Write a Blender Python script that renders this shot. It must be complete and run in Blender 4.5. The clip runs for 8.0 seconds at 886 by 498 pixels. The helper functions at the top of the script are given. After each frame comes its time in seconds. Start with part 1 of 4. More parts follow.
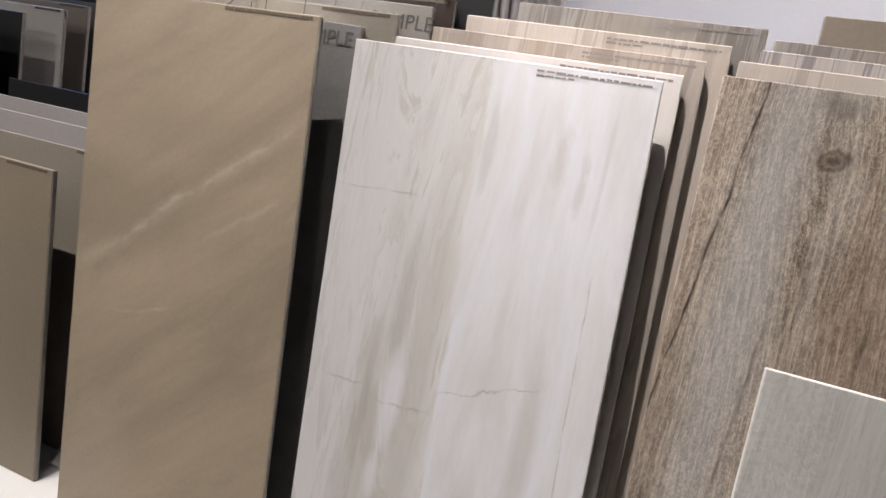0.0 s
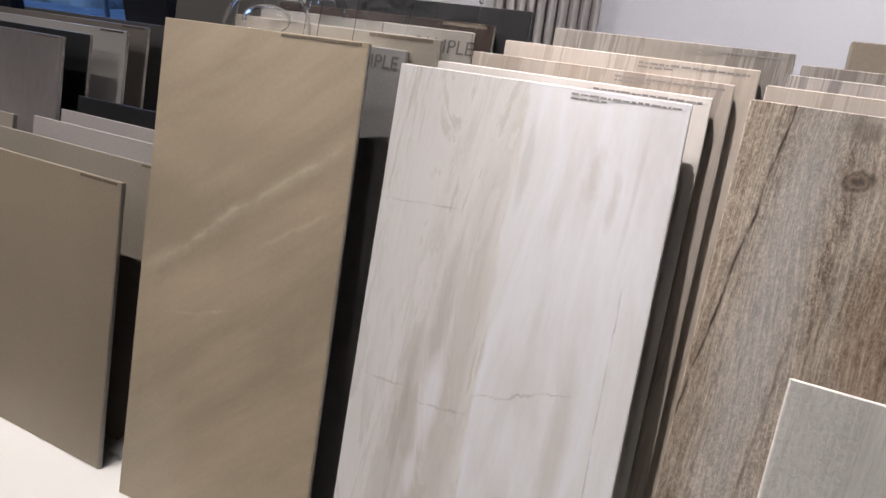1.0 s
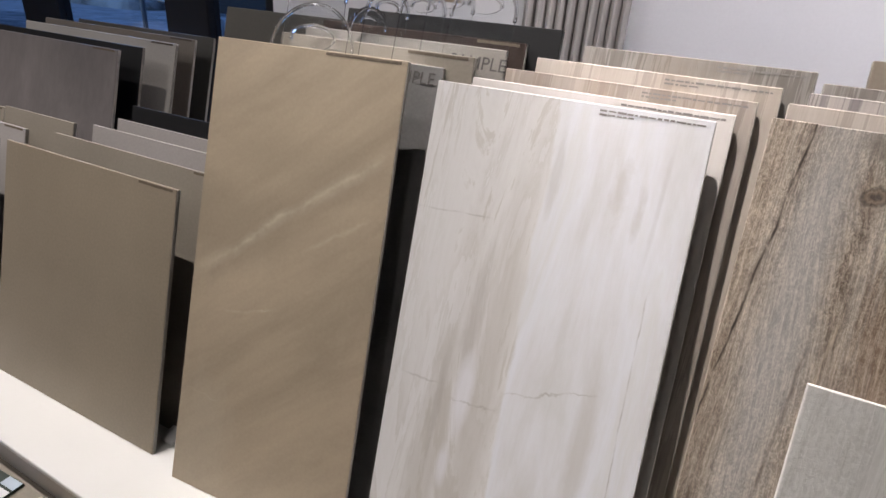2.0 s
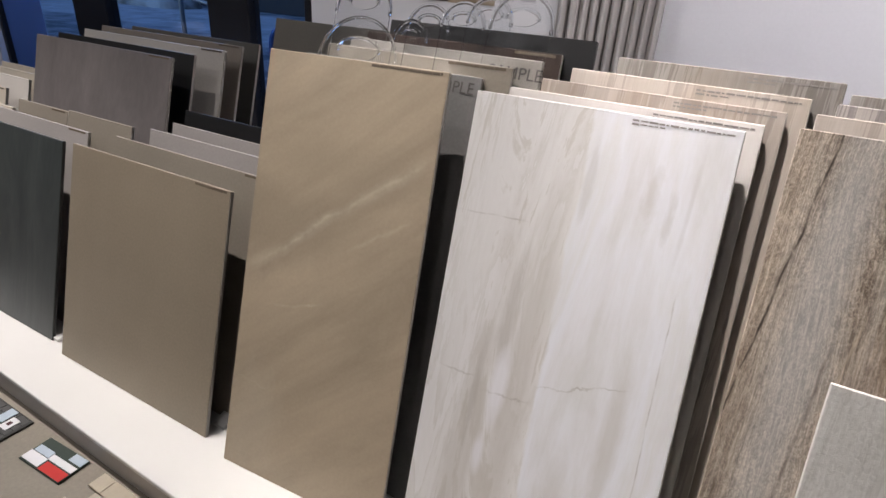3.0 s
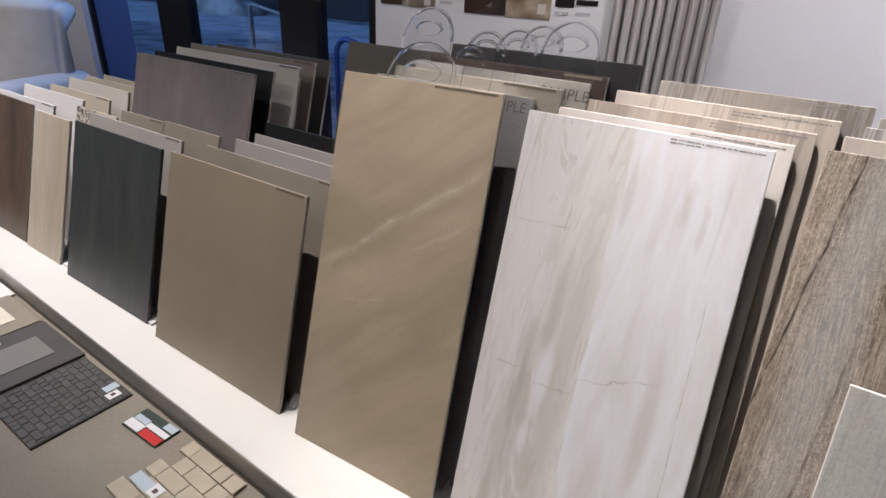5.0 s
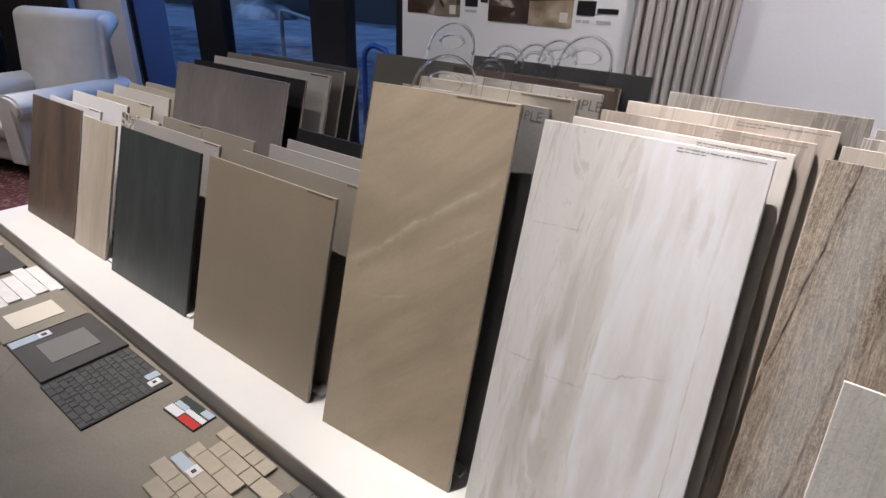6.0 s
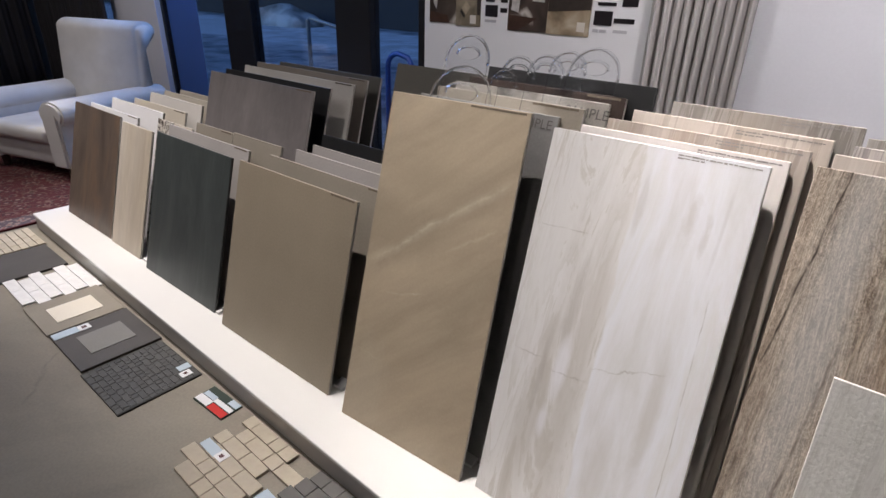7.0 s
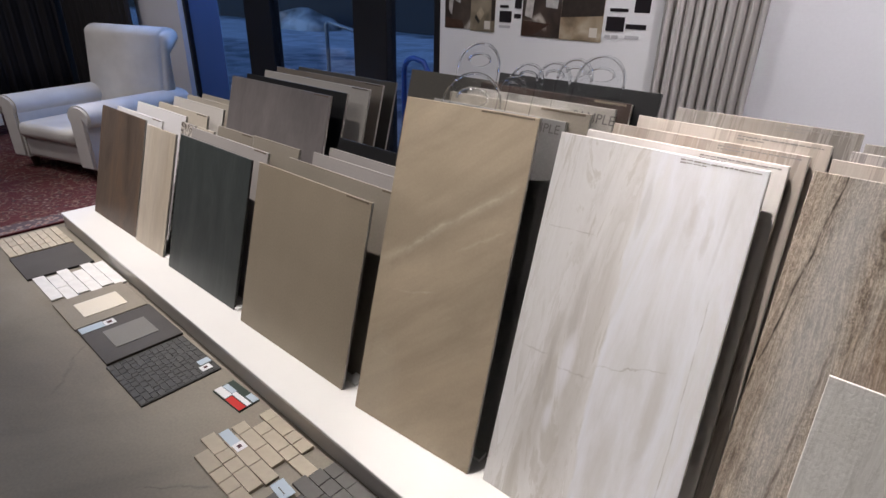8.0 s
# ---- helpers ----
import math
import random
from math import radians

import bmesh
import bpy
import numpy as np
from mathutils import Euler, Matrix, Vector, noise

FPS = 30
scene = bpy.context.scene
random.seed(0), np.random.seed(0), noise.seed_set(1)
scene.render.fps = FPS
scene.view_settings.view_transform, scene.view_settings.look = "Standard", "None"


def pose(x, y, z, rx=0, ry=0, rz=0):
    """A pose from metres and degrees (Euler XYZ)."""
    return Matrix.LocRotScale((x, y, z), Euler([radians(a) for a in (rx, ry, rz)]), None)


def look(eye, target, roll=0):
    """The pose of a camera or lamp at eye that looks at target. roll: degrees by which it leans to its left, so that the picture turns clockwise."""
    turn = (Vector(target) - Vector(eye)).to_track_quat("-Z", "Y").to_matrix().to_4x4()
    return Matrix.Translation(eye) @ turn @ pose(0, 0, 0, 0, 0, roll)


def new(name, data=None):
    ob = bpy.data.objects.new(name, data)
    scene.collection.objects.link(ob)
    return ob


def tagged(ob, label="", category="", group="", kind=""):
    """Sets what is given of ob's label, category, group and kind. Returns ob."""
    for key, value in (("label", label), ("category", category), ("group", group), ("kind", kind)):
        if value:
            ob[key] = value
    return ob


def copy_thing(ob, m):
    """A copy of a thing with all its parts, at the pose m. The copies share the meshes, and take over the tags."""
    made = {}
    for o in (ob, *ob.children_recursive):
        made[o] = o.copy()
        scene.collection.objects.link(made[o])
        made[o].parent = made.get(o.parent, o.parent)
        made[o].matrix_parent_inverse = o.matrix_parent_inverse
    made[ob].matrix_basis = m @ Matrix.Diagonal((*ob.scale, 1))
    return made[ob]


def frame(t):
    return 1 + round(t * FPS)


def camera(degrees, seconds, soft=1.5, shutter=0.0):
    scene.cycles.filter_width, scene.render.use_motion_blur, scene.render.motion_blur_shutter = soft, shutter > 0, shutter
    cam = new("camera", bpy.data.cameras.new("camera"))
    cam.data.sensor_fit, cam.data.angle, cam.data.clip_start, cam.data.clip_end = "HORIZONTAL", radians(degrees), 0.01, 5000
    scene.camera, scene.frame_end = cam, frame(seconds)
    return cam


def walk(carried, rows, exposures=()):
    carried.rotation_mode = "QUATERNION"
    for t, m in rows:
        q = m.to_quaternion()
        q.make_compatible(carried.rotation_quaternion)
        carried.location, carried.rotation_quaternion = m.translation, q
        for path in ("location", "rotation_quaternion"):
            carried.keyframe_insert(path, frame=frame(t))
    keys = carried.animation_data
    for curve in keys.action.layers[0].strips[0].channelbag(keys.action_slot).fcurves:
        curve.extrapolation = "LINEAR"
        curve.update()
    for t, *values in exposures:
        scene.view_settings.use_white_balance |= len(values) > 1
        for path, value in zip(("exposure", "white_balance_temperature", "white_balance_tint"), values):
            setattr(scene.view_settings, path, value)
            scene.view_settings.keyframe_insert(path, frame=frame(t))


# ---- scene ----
cam = camera(77.1, 8.0, soft=1.5)
PATH = [
    (0.0, (0.9410, -0.3320, 0.9885), (64.866, -5.567, 21.139)),
    (0.5, (0.9440, -0.3566, 1.0003), (65.299, -5.226, 22.816)),
    (1.0, (0.9424, -0.3799, 1.0170), (65.178, -4.891, 24.140)),
    (1.5, (0.9438, -0.4027, 1.0337), (65.047, -4.586, 25.389)),
    (3.0, (0.9474, -0.4812, 1.0846), (64.038, -3.523, 29.388)),
    (3.5, (0.9575, -0.5050, 1.0949), (64.055, -3.235, 30.839)),
    (4.0, (0.9610, -0.5312, 1.1145), (63.625, -3.024, 31.871)),
    (4.5, (0.9755, -0.5511, 1.1259), (63.726, -2.718, 33.310)),
    (6.0, (1.0442, -0.6279, 1.1709), (63.951, -1.849, 37.267)),
    (6.5, (1.0717, -0.6482, 1.1827), (64.100, -1.614, 38.512)),
    (7.0, (1.1021, -0.6714, 1.1930), (64.411, -1.420, 39.627)),
    (7.5, (1.1227, -0.6870, 1.2007), (64.567, -1.305, 40.464)),
    (8.0, (1.1415, -0.6992, 1.2078), (64.647, -1.174, 41.284)),
]
walk(cam, [(t, pose(*eye, *turn)) for t, eye, turn in PATH])

# ---- light: dusk outside, ceiling spots inside ----
world = bpy.data.worlds.new("dusk")
scene.world = world
world.use_nodes = True
wn = world.node_tree.nodes
sky = wn.new("ShaderNodeTexSky")
sky.sky_type, sky.sun_disc = "NISHITA", False
sky.sun_elevation, sky.sun_rotation = radians(-3.0), radians(200)
tint = wn.new("ShaderNodeMixRGB")
tint.blend_type = "MULTIPLY"
tint.inputs[0].default_value = 1.0
tint.inputs[2].default_value = (0.35, 0.6, 1.0, 1)
world.node_tree.links.new(sky.outputs[0], tint.inputs[1])
world.node_tree.links.new(tint.outputs[0], wn["Background"].inputs[0])
wn["Background"].inputs[1].default_value = 8.0


def lamp(kind, name, m, power, color, size=0.1, size_y=0.0, cone=90, blend=0.4):
    data = bpy.data.lights.new(name, kind)
    data.energy, data.color = power, color
    if kind == "AREA":
        data.shape, data.size, data.size_y = "RECTANGLE", size, size_y or size
    else:
        data.shadow_soft_size = size
    if kind == "SPOT":
        data.spot_size, data.spot_blend = radians(cone), blend
    ob = new(name, data)
    ob.matrix_world = m
    return ob


WARM = (1.0, 0.925, 0.895)
for x, y, e in ((-3.1, 0.14, 140), (-2.65, 0.14, 140), (-2.2, 0.14, 135), (-1.75, 0.14, 135), (-1.3, 0.14, 130), (-0.85, 0.14, 110), (-0.4, 0.14, 124), (0.05, 0.43, 226), (0.5, 0.50, 330)):
    lamp("SPOT", "track_spot_light", look((x, y, 2.6), (x + (0.70 if x > 0.4 else 0.60), 0.20 + 0.3 * (y - 0.14), 0.5)), e, WARM, 0.007, cone=36, blend=1.0)
# unseen fill lamps, added to brighten the armchairs, floor and platform front
for x, y, e in ((-3.3, -0.7, 28), (-5.0, 0.4, 5), (-1.3, -1.6, 13), (0.2, -2.4, 6)):
    lamp("AREA", "room_fill_light", pose(x, y, 2.78), e, (1.0, 0.95, 0.95), 0.3)
# unseen spots added along the back wall to brighten it
for x, e in ((-0.7, 62), (0.25, 42), (0.95, 122), (2.0, 128)):
    lamp("SPOT", "wall_fill_light", look((x, 0.95, 2.7), (x, 1.7, 1.0)), e, (1.0, 0.955, 1.0), 0.05, cone=80, blend=0.8)
# dusk light that falls in through the upper part of the shop window
lamp("AREA", "window_light", look((-2.9, 1.6, 2.0), (-3.2, 0.6, 0.6)), 26, (0.25, 0.45, 1.0), 2.2, 0.7)


# ---- materials ----
def mat(name, color, rough=0.5, metal=0.0, spec=0.5):
    m = bpy.data.materials.new(name)
    m.use_nodes = True
    b = m.node_tree.nodes["Principled BSDF"]
    b.inputs["Base Color"].default_value = (*color, 1)
    b.inputs["Roughness"].default_value, b.inputs["Metallic"].default_value = rough, metal
    b.inputs["Specular IOR Level"].default_value = spec
    return m


def link(m, a, b):
    m.node_tree.links.new(a, b)


def coords(m, scale=(1, 1, 1), shift=(0, 0, 0), turn=(0, 0, 0)):
    """Object coordinates, turned first, then stretched and shifted."""
    n = m.node_tree.nodes
    tc = n.new("ShaderNodeTexCoord")
    out = tc.outputs["Object"]
    if any(turn):
        r = n.new("ShaderNodeMapping")
        r.inputs["Rotation"].default_value = [radians(a) for a in turn]
        link(m, out, r.inputs[0])
        out = r.outputs[0]
    mp = n.new("ShaderNodeMapping")
    mp.inputs["Scale"].default_value, mp.inputs["Location"].default_value = scale, shift
    link(m, out, mp.inputs[0])
    return mp.outputs[0]


def sums(m, op, a, b=0.0, c=0.0):
    n = m.node_tree.nodes.new("ShaderNodeMath")
    n.operation = op
    for s, v in zip(n.inputs, (a, b, c)):
        if isinstance(v, (int, float)):
            s.default_value = v
        else:
            link(m, v, s)
    return n.outputs[0]


def xyz(m, vec):
    n = m.node_tree.nodes.new("ShaderNodeSeparateXYZ")
    link(m, vec, n.inputs[0])
    return n.outputs


def crack(m, col, across, level, slope, amp, width, ink, x0, x1, freq=14.0, seed=0.0, turn=(0, 0, 0)):
    """A fine wandering line over the tile face; across: 'x' runs sideways at height level, 'z' runs up at that x."""
    o = xyz(m, coords(m, turn=turn))
    run, lev = (o[0], o[2]) if across == "x" else (o[2], o[0])
    n = noise_of(m, coords(m, shift=(seed, 0, seed)), freq, 4, 0.6)
    d = sums(m, "SUBTRACT", lev, level)
    d = sums(m, "SUBTRACT", d, sums(m, "MULTIPLY", run, slope))
    d = sums(m, "ABSOLUTE", sums(m, "ADD", d, sums(m, "MULTIPLY", sums(m, "SUBTRACT", n, 0.5), amp)))
    line = sums(m, "SUBTRACT", 1.0, sums(m, "DIVIDE", d, width))
    lo = sums(m, "MULTIPLY", sums(m, "SUBTRACT", run, x0), 40)
    hi = sums(m, "MULTIPLY", sums(m, "SUBTRACT", x1, run), 40)
    n2 = sums(m, "MULTIPLY", sums(m, "SUBTRACT", noise_of(m, coords(m, shift=(seed + 3, 0, 1)), 22, 3), 0.3), 2.2)
    f = sums(m, "MULTIPLY", sums(m, "MAXIMUM", line, 0), sums(m, "MINIMUM", sums(m, "MAXIMUM", sums(m, "MINIMUM", lo, hi), 0), 1))
    clamp = m.node_tree.nodes.new("ShaderNodeClamp")
    link(m, sums(m, "MULTIPLY", f, n2), clamp.inputs[0])
    return mix(m, clamp.outputs[0], col, ink)


def patch(m, col, x, z, rx, rz, ink, strength=0.7, wob=0.5, freq=9.0, stops=None, seed=0.0):
    """A soft uneven patch round (x, z) on the tile face; stops: a ramp of colours from its middle outwards."""
    o = xyz(m, coords(m))
    a = sums(m, "DIVIDE", sums(m, "SUBTRACT", o[0], x), rx)
    b = sums(m, "DIVIDE", sums(m, "SUBTRACT", o[2], z), rz)
    d = sums(m, "SQRT", sums(m, "ADD", sums(m, "MULTIPLY", a, a), sums(m, "MULTIPLY", b, b)))
    n = noise_of(m, coords(m, shift=(seed, 0, seed), scale=(1, 1, 0.45)), freq, 6, 0.65, 0.4)
    d = sums(m, "ADD", d, sums(m, "MULTIPLY", sums(m, "SUBTRACT", n, 0.5), wob * 2))
    f = ramp(m, d, [(0.35, (strength,) * 3), (1.0, (0, 0, 0))])
    return mix(m, f, col, ramp(m, d, stops) if stops else ink)


def noise_of(m, vec, scale, detail=4, rough=0.55, distortion=0.0):
    n = m.node_tree.nodes.new("ShaderNodeTexNoise")
    n.inputs["Scale"].default_value, n.inputs["Detail"].default_value = scale, detail
    n.inputs["Roughness"].default_value, n.inputs["Distortion"].default_value = rough, distortion
    link(m, vec, n.inputs["Vector"])
    return n.outputs["Fac"]


def ramp(m, fac, stops):
    r = m.node_tree.nodes.new("ShaderNodeValToRGB")
    e = r.color_ramp.elements
    e[0].position, e[0].color = stops[0][0], (*stops[0][1], 1)
    e[1].position, e[1].color = stops[-1][0], (*stops[-1][1], 1)
    for p, c in stops[1:-1]:
        x = e.new(p)
        x.color = (*c, 1)
    link(m, fac, r.inputs[0])
    return r.outputs[0]


def mix(m, fac, a, b, mode="MIX"):
    n = m.node_tree.nodes.new("ShaderNodeMixRGB")
    n.blend_type = mode
    for s, v in zip(n.inputs, (fac, a, b)):
        if isinstance(v, (int, float)):
            s.default_value = v
        elif isinstance(v, tuple):
            s.default_value = (*v, 1)
        else:
            link(m, v, s)
    return n.outputs[0]


def paint(m, color=None, bump=None, depth=0.001, strength=0.4, rough=None):
    b = m.node_tree.nodes["Principled BSDF"]
    if color is not None:
        link(m, color, b.inputs["Base Color"])
    if rough is not None:
        link(m, rough, b.inputs["Roughness"])
    if bump is not None:
        n = m.node_tree.nodes.new("ShaderNodeBump")
        n.inputs["Strength"].default_value, n.inputs["Distance"].default_value = strength, depth
        link(m, bump, n.inputs["Height"])
        link(m, n.outputs[0], b.inputs["Normal"])
    return m


def shade(c, k):
    return tuple(min(1, v * k) for v in c)


def plain_tile(name, c, rough=0.45, vary=0.08, shift=0.0):
    """Glazed stoneware: faint clouds and a fine grain."""
    m = mat(name, c, rough)
    v = coords(m, shift=(shift, 0, shift))
    big = ramp(m, noise_of(m, v, 5, 5), [(0.3, shade(c, 1 - vary)), (0.7, shade(c, 1 + vary))])
    fine = noise_of(m, v, 160, 3)
    return paint(m, mix(m, 0.12, big, ramp(m, fine, [(0.35, shade(c, 0.6)), (0.65, shade(c, 1.35))])), fine, 0.0004, 0.25)


def stone_tile(name, c, vein, shift=0.0, rough=0.4, slant=42):
    """Clouded beige stone: broad slanting shades and a few pale veins."""
    m = mat(name, c, rough)
    v = coords(m, shift=(shift, 0, shift), turn=(0, slant, 0), scale=(1.0, 1, 4.5))
    col = ramp(m, noise_of(m, v, 1.6, 7, 0.6, 0.5), [(0.33, shade(c, 0.74)), (0.5, c), (0.66, shade(c, 1.16))])
    v2 = coords(m, shift=(shift, 0, 4), turn=(0, slant, 0), scale=(3, 1, 14))
    col = mix(m, 0.25, col, ramp(m, noise_of(m, v2, 2.0, 6, 0.65), [(0.35, shade(c, 0.82)), (0.65, shade(c, 1.15))]))
    col = patch(m, col, 0.05, 0.56, 0.30, 0.10, shade(c, 0.70), 0.6, 0.5, 5.0, seed=2.0)
    col = patch(m, col, 0.20, 0.70, 0.30, 0.07, shade(c, 0.80), 0.5, 0.5, 4.0, seed=3.0)
    col = crack(m, col, "x", 0.430, 0.785, 0.04, 0.030, shade(c, 0.78), 0.0, 0.36, 6.0, 1.0)
    col = crack(m, col, "x", 0.457, 0.785, 0.05, 0.022, shade(vein, 0.80), -0.03, 0.36, 9.0, 1.0)
    col = crack(m, col, "x", 0.459, 0.785, 0.05, 0.008, shade(vein, 0.84), 0.02, 0.36, 9.0, 1.0)
    col = crack(m, col, "x", 0.40, 0.64, 0.04, 0.007, shade(vein, 0.84), 0.22, 0.35, 12.0, 5.0)
    col = crack(m, col, "x", 0.36, 0.30, 0.06, 0.005, shade(vein, 0.85), 0.06, 0.19, 12.0, 8.0)
    col = crack(m, col, "x", 0.20, 0.10, 0.08, 0.003, shade(vein, 0.8), 0.0, 0.10, 12.0, 9.0)
    col = patch(m, col, 0.06, 0.13, 0.10, 0.14, shade(vein, 0.75), 0.45, 0.9, 16.0, seed=6.0)
    fine = noise_of(m, coords(m), 140, 3)
    return paint(m, mix(m, 0.08, col, ramp(m, fine, [(0.3, shade(c, 0.5)), (0.7, shade(c, 1.4))])), fine, 0.0004, 0.2)


def marble_tile(name):
    """White stone: a warm half with flame-like grey streaks, a whiter half, fine cross cracks."""
    w, warm, g, d = (0.745, 0.735, 0.765), (0.68, 0.66, 0.65), (0.50, 0.47, 0.435), (0.36, 0.33, 0.30)
    m = mat(name, w, 0.32)
    o = xyz(m, coords(m))
    # the white half: faint cool clouds
    n1 = noise_of(m, coords(m, scale=(9, 1, 1.6), shift=(3.1, 0, 0.4)), 1.0, 8, 0.62, 0.35)
    white = ramp(m, n1, [(0.33, (0.61, 0.60, 0.59)), (0.44, (0.705, 0.70, 0.72)), (0.52, (0.75, 0.755, 0.795)), (0.60, (0.70, 0.695, 0.70)), (0.68, (0.75, 0.755, 0.805))])
    # the warm half: flames with one crisp side
    n3 = noise_of(m, coords(m, scale=(13, 1, 1.5), shift=(1.3, 0, 2.2)), 1.0, 9, 0.66, 1.4)
    flame = ramp(m, n3, [(0.30, g), (0.43, (0.60, 0.575, 0.545)), (0.452, (0.715, 0.70, 0.69)), (0.52, warm), (0.56, (0.62, 0.60, 0.575)), (0.575, (0.73, 0.715, 0.715)), (0.75, warm)])
    wob = sums(m, "MULTIPLY", sums(m, "SUBTRACT", noise_of(m, coords(m, scale=(1, 1, 0.5), shift=(7, 0, 1)), 9, 6, 0.6), 0.5), 0.05)
    side = sums(m, "ADD", sums(m, "SUBTRACT", sums(m, "ADD", o[0], sums(m, "MULTIPLY", o[2], 0.05)), 0.215), wob)
    clamp = m.node_tree.nodes.new("ShaderNodeClamp")
    link(m, sums(m, "ADD", sums(m, "MULTIPLY", side, 160), 0.5), clamp.inputs[0])
    flame = patch(m, flame, 0.155, 0.40, 0.042, 0.55, g, 0.62, 0.55, 8.0, seed=31.0)
    flame = patch(m, flame, 0.085, 0.28, 0.035, 0.40, g, 0.58, 0.8, 9.0, seed=33.0)
    flame = patch(m, flame, 0.115, 0.50, 0.016, 0.16, d, 0.42, 0.9, 13.0, seed=9.0)
    flame = patch(m, flame, 0.083, 0.33, 0.010, 0.14, d, 0.42, 0.9, 16.0, seed=21.0)
    flame = patch(m, flame, 0.125, 0.37, 0.020, 0.085, w, 0.95, 0.5, 14.0, seed=10.0)
    flame = patch(m, flame, 0.02, 0.62, 0.05, 0.35, (0.72, 0.705, 0.70), 0.7, 0.5, 9.0, seed=34.0)
    flame = patch(m, flame, 0.115, 0.24, 0.014, 0.05, w, 0.8, 0.6, 18.0, seed=23.0)
    col = mix(m, clamp.outputs[0], flame, white)
    n2 = noise_of(m, coords(m, scale=(90, 1, 5), shift=(0.5, 0, 0)), 1.0, 6, 0.65, 0.3)
    col = mix(m, 0.05, col, ramp(m, n2, [(0.40, (0.46, 0.43, 0.40)), (0.56, (0.82, 0.81, 0.83))]))
    col = patch(m, col, 0.29, 0.76, 0.016, 0.06, g, 0.45, 1.3, 30.0, seed=12.0)
    col = patch(m, col, 0.325, 0.73, 0.010, 0.05, d, 0.26, 1.3, 34.0, seed=13.0)
    col = patch(m, col, 0.35, 0.75, 0.005, 0.11, d, 0.20, 0.9, 20.0, seed=16.0)
    col = patch(m, col, 0.19, 0.78, 0.009, 0.09, d, 0.26, 1.2, 20.0, seed=15.0)
    col = patch(m, col, 0.33, 0.33, 0.02, 0.20, g, 0.50, 0.9, 13.0, seed=17.0)
    col = patch(m, col, 0.26, 0.16, 0.03, 0.14, g, 0.40, 0.9, 12.0, seed=18.0)
    # plank border along the right edge and cross cracks
    col = crack(m, col, "z", 0.398, -0.055, 0.012, 0.0017, d, 0.12, 0.62, 9.0, 5.0)
    col = crack(m, col, "x", 0.667, 0.05, 0.012, 0.0022, d, -0.04, 0.11, 16.0, 3.0)
    col = crack(m, col, "x", 0.330, 0.34, 0.045, 0.0030, d, 0.18, 0.34, 24.0, 4.0)
    col = crack(m, col, "x", 0.375, -0.02, 0.03, 0.0024, d, 0.0, 0.08, 16.0, 6.0)
    col = crack(m, col, "x", 0.355, 0.05, 0.06, 0.0034, d, 0.09, 0.19, 26.0, 7.0)
    return paint(m, col, n2, 0.0001, 0.2)


def limewash_tile(name):
    """Grey limewashed boards: chalky streaks and a worn, pitted relief."""
    m = mat(name, (0.5, 0.5, 0.49), 0.6)
    n1 = noise_of(m, coords(m, scale=(22, 1, 1.6), shift=(6, 0, 6)), 1.0, 9, 0.72, 0.7)
    col = ramp(m, n1, [(0.32, (0.48, 0.47, 0.45)), (0.45, (0.66, 0.645, 0.62)), (0.52, (0.72, 0.705, 0.68)), (0.58, (0.58, 0.565, 0.54)), (0.7, (0.74, 0.725, 0.70))])
    pit = noise_of(m, coords(m, scale=(1, 1, 0.6), shift=(2, 0, 2)), 170, 5, 0.62, 0.5)
    where = ramp(m, noise_of(m, coords(m, scale=(9, 1, 1.6), shift=(3, 0, 1)), 1.0, 4), [(0.45, (0, 0, 0)), (0.58, (1, 1, 1))])
    lump = mix(m, where, (0.5, 0.5, 0.5), ramp(m, pit, [(0.40, (0, 0, 0)), (0.58, (1, 1, 1))]))
    col = mix(m, mix(m, 1.0, where, (0.28, 0.28, 0.28), "MULTIPLY"), col, ramp(m, pit, [(0.40, (0.40, 0.39, 0.375)), (0.5, (0.60, 0.59, 0.565)), (0.6, (0.74, 0.725, 0.70))]))
    n2 = noise_of(m, coords(m, scale=(140, 1, 9)), 1.0, 6, 0.75, 0.3)
    col = mix(m, 0.16, col, ramp(m, n2, [(0.4, (0.30, 0.295, 0.24)), (0.6, (0.74, 0.735, 0.72))]))
    col = mix(m, 1.0, col, (0.92, 0.92, 0.92), "MULTIPLY")
    return paint(m, col, lump, 0.0005, 0.45)


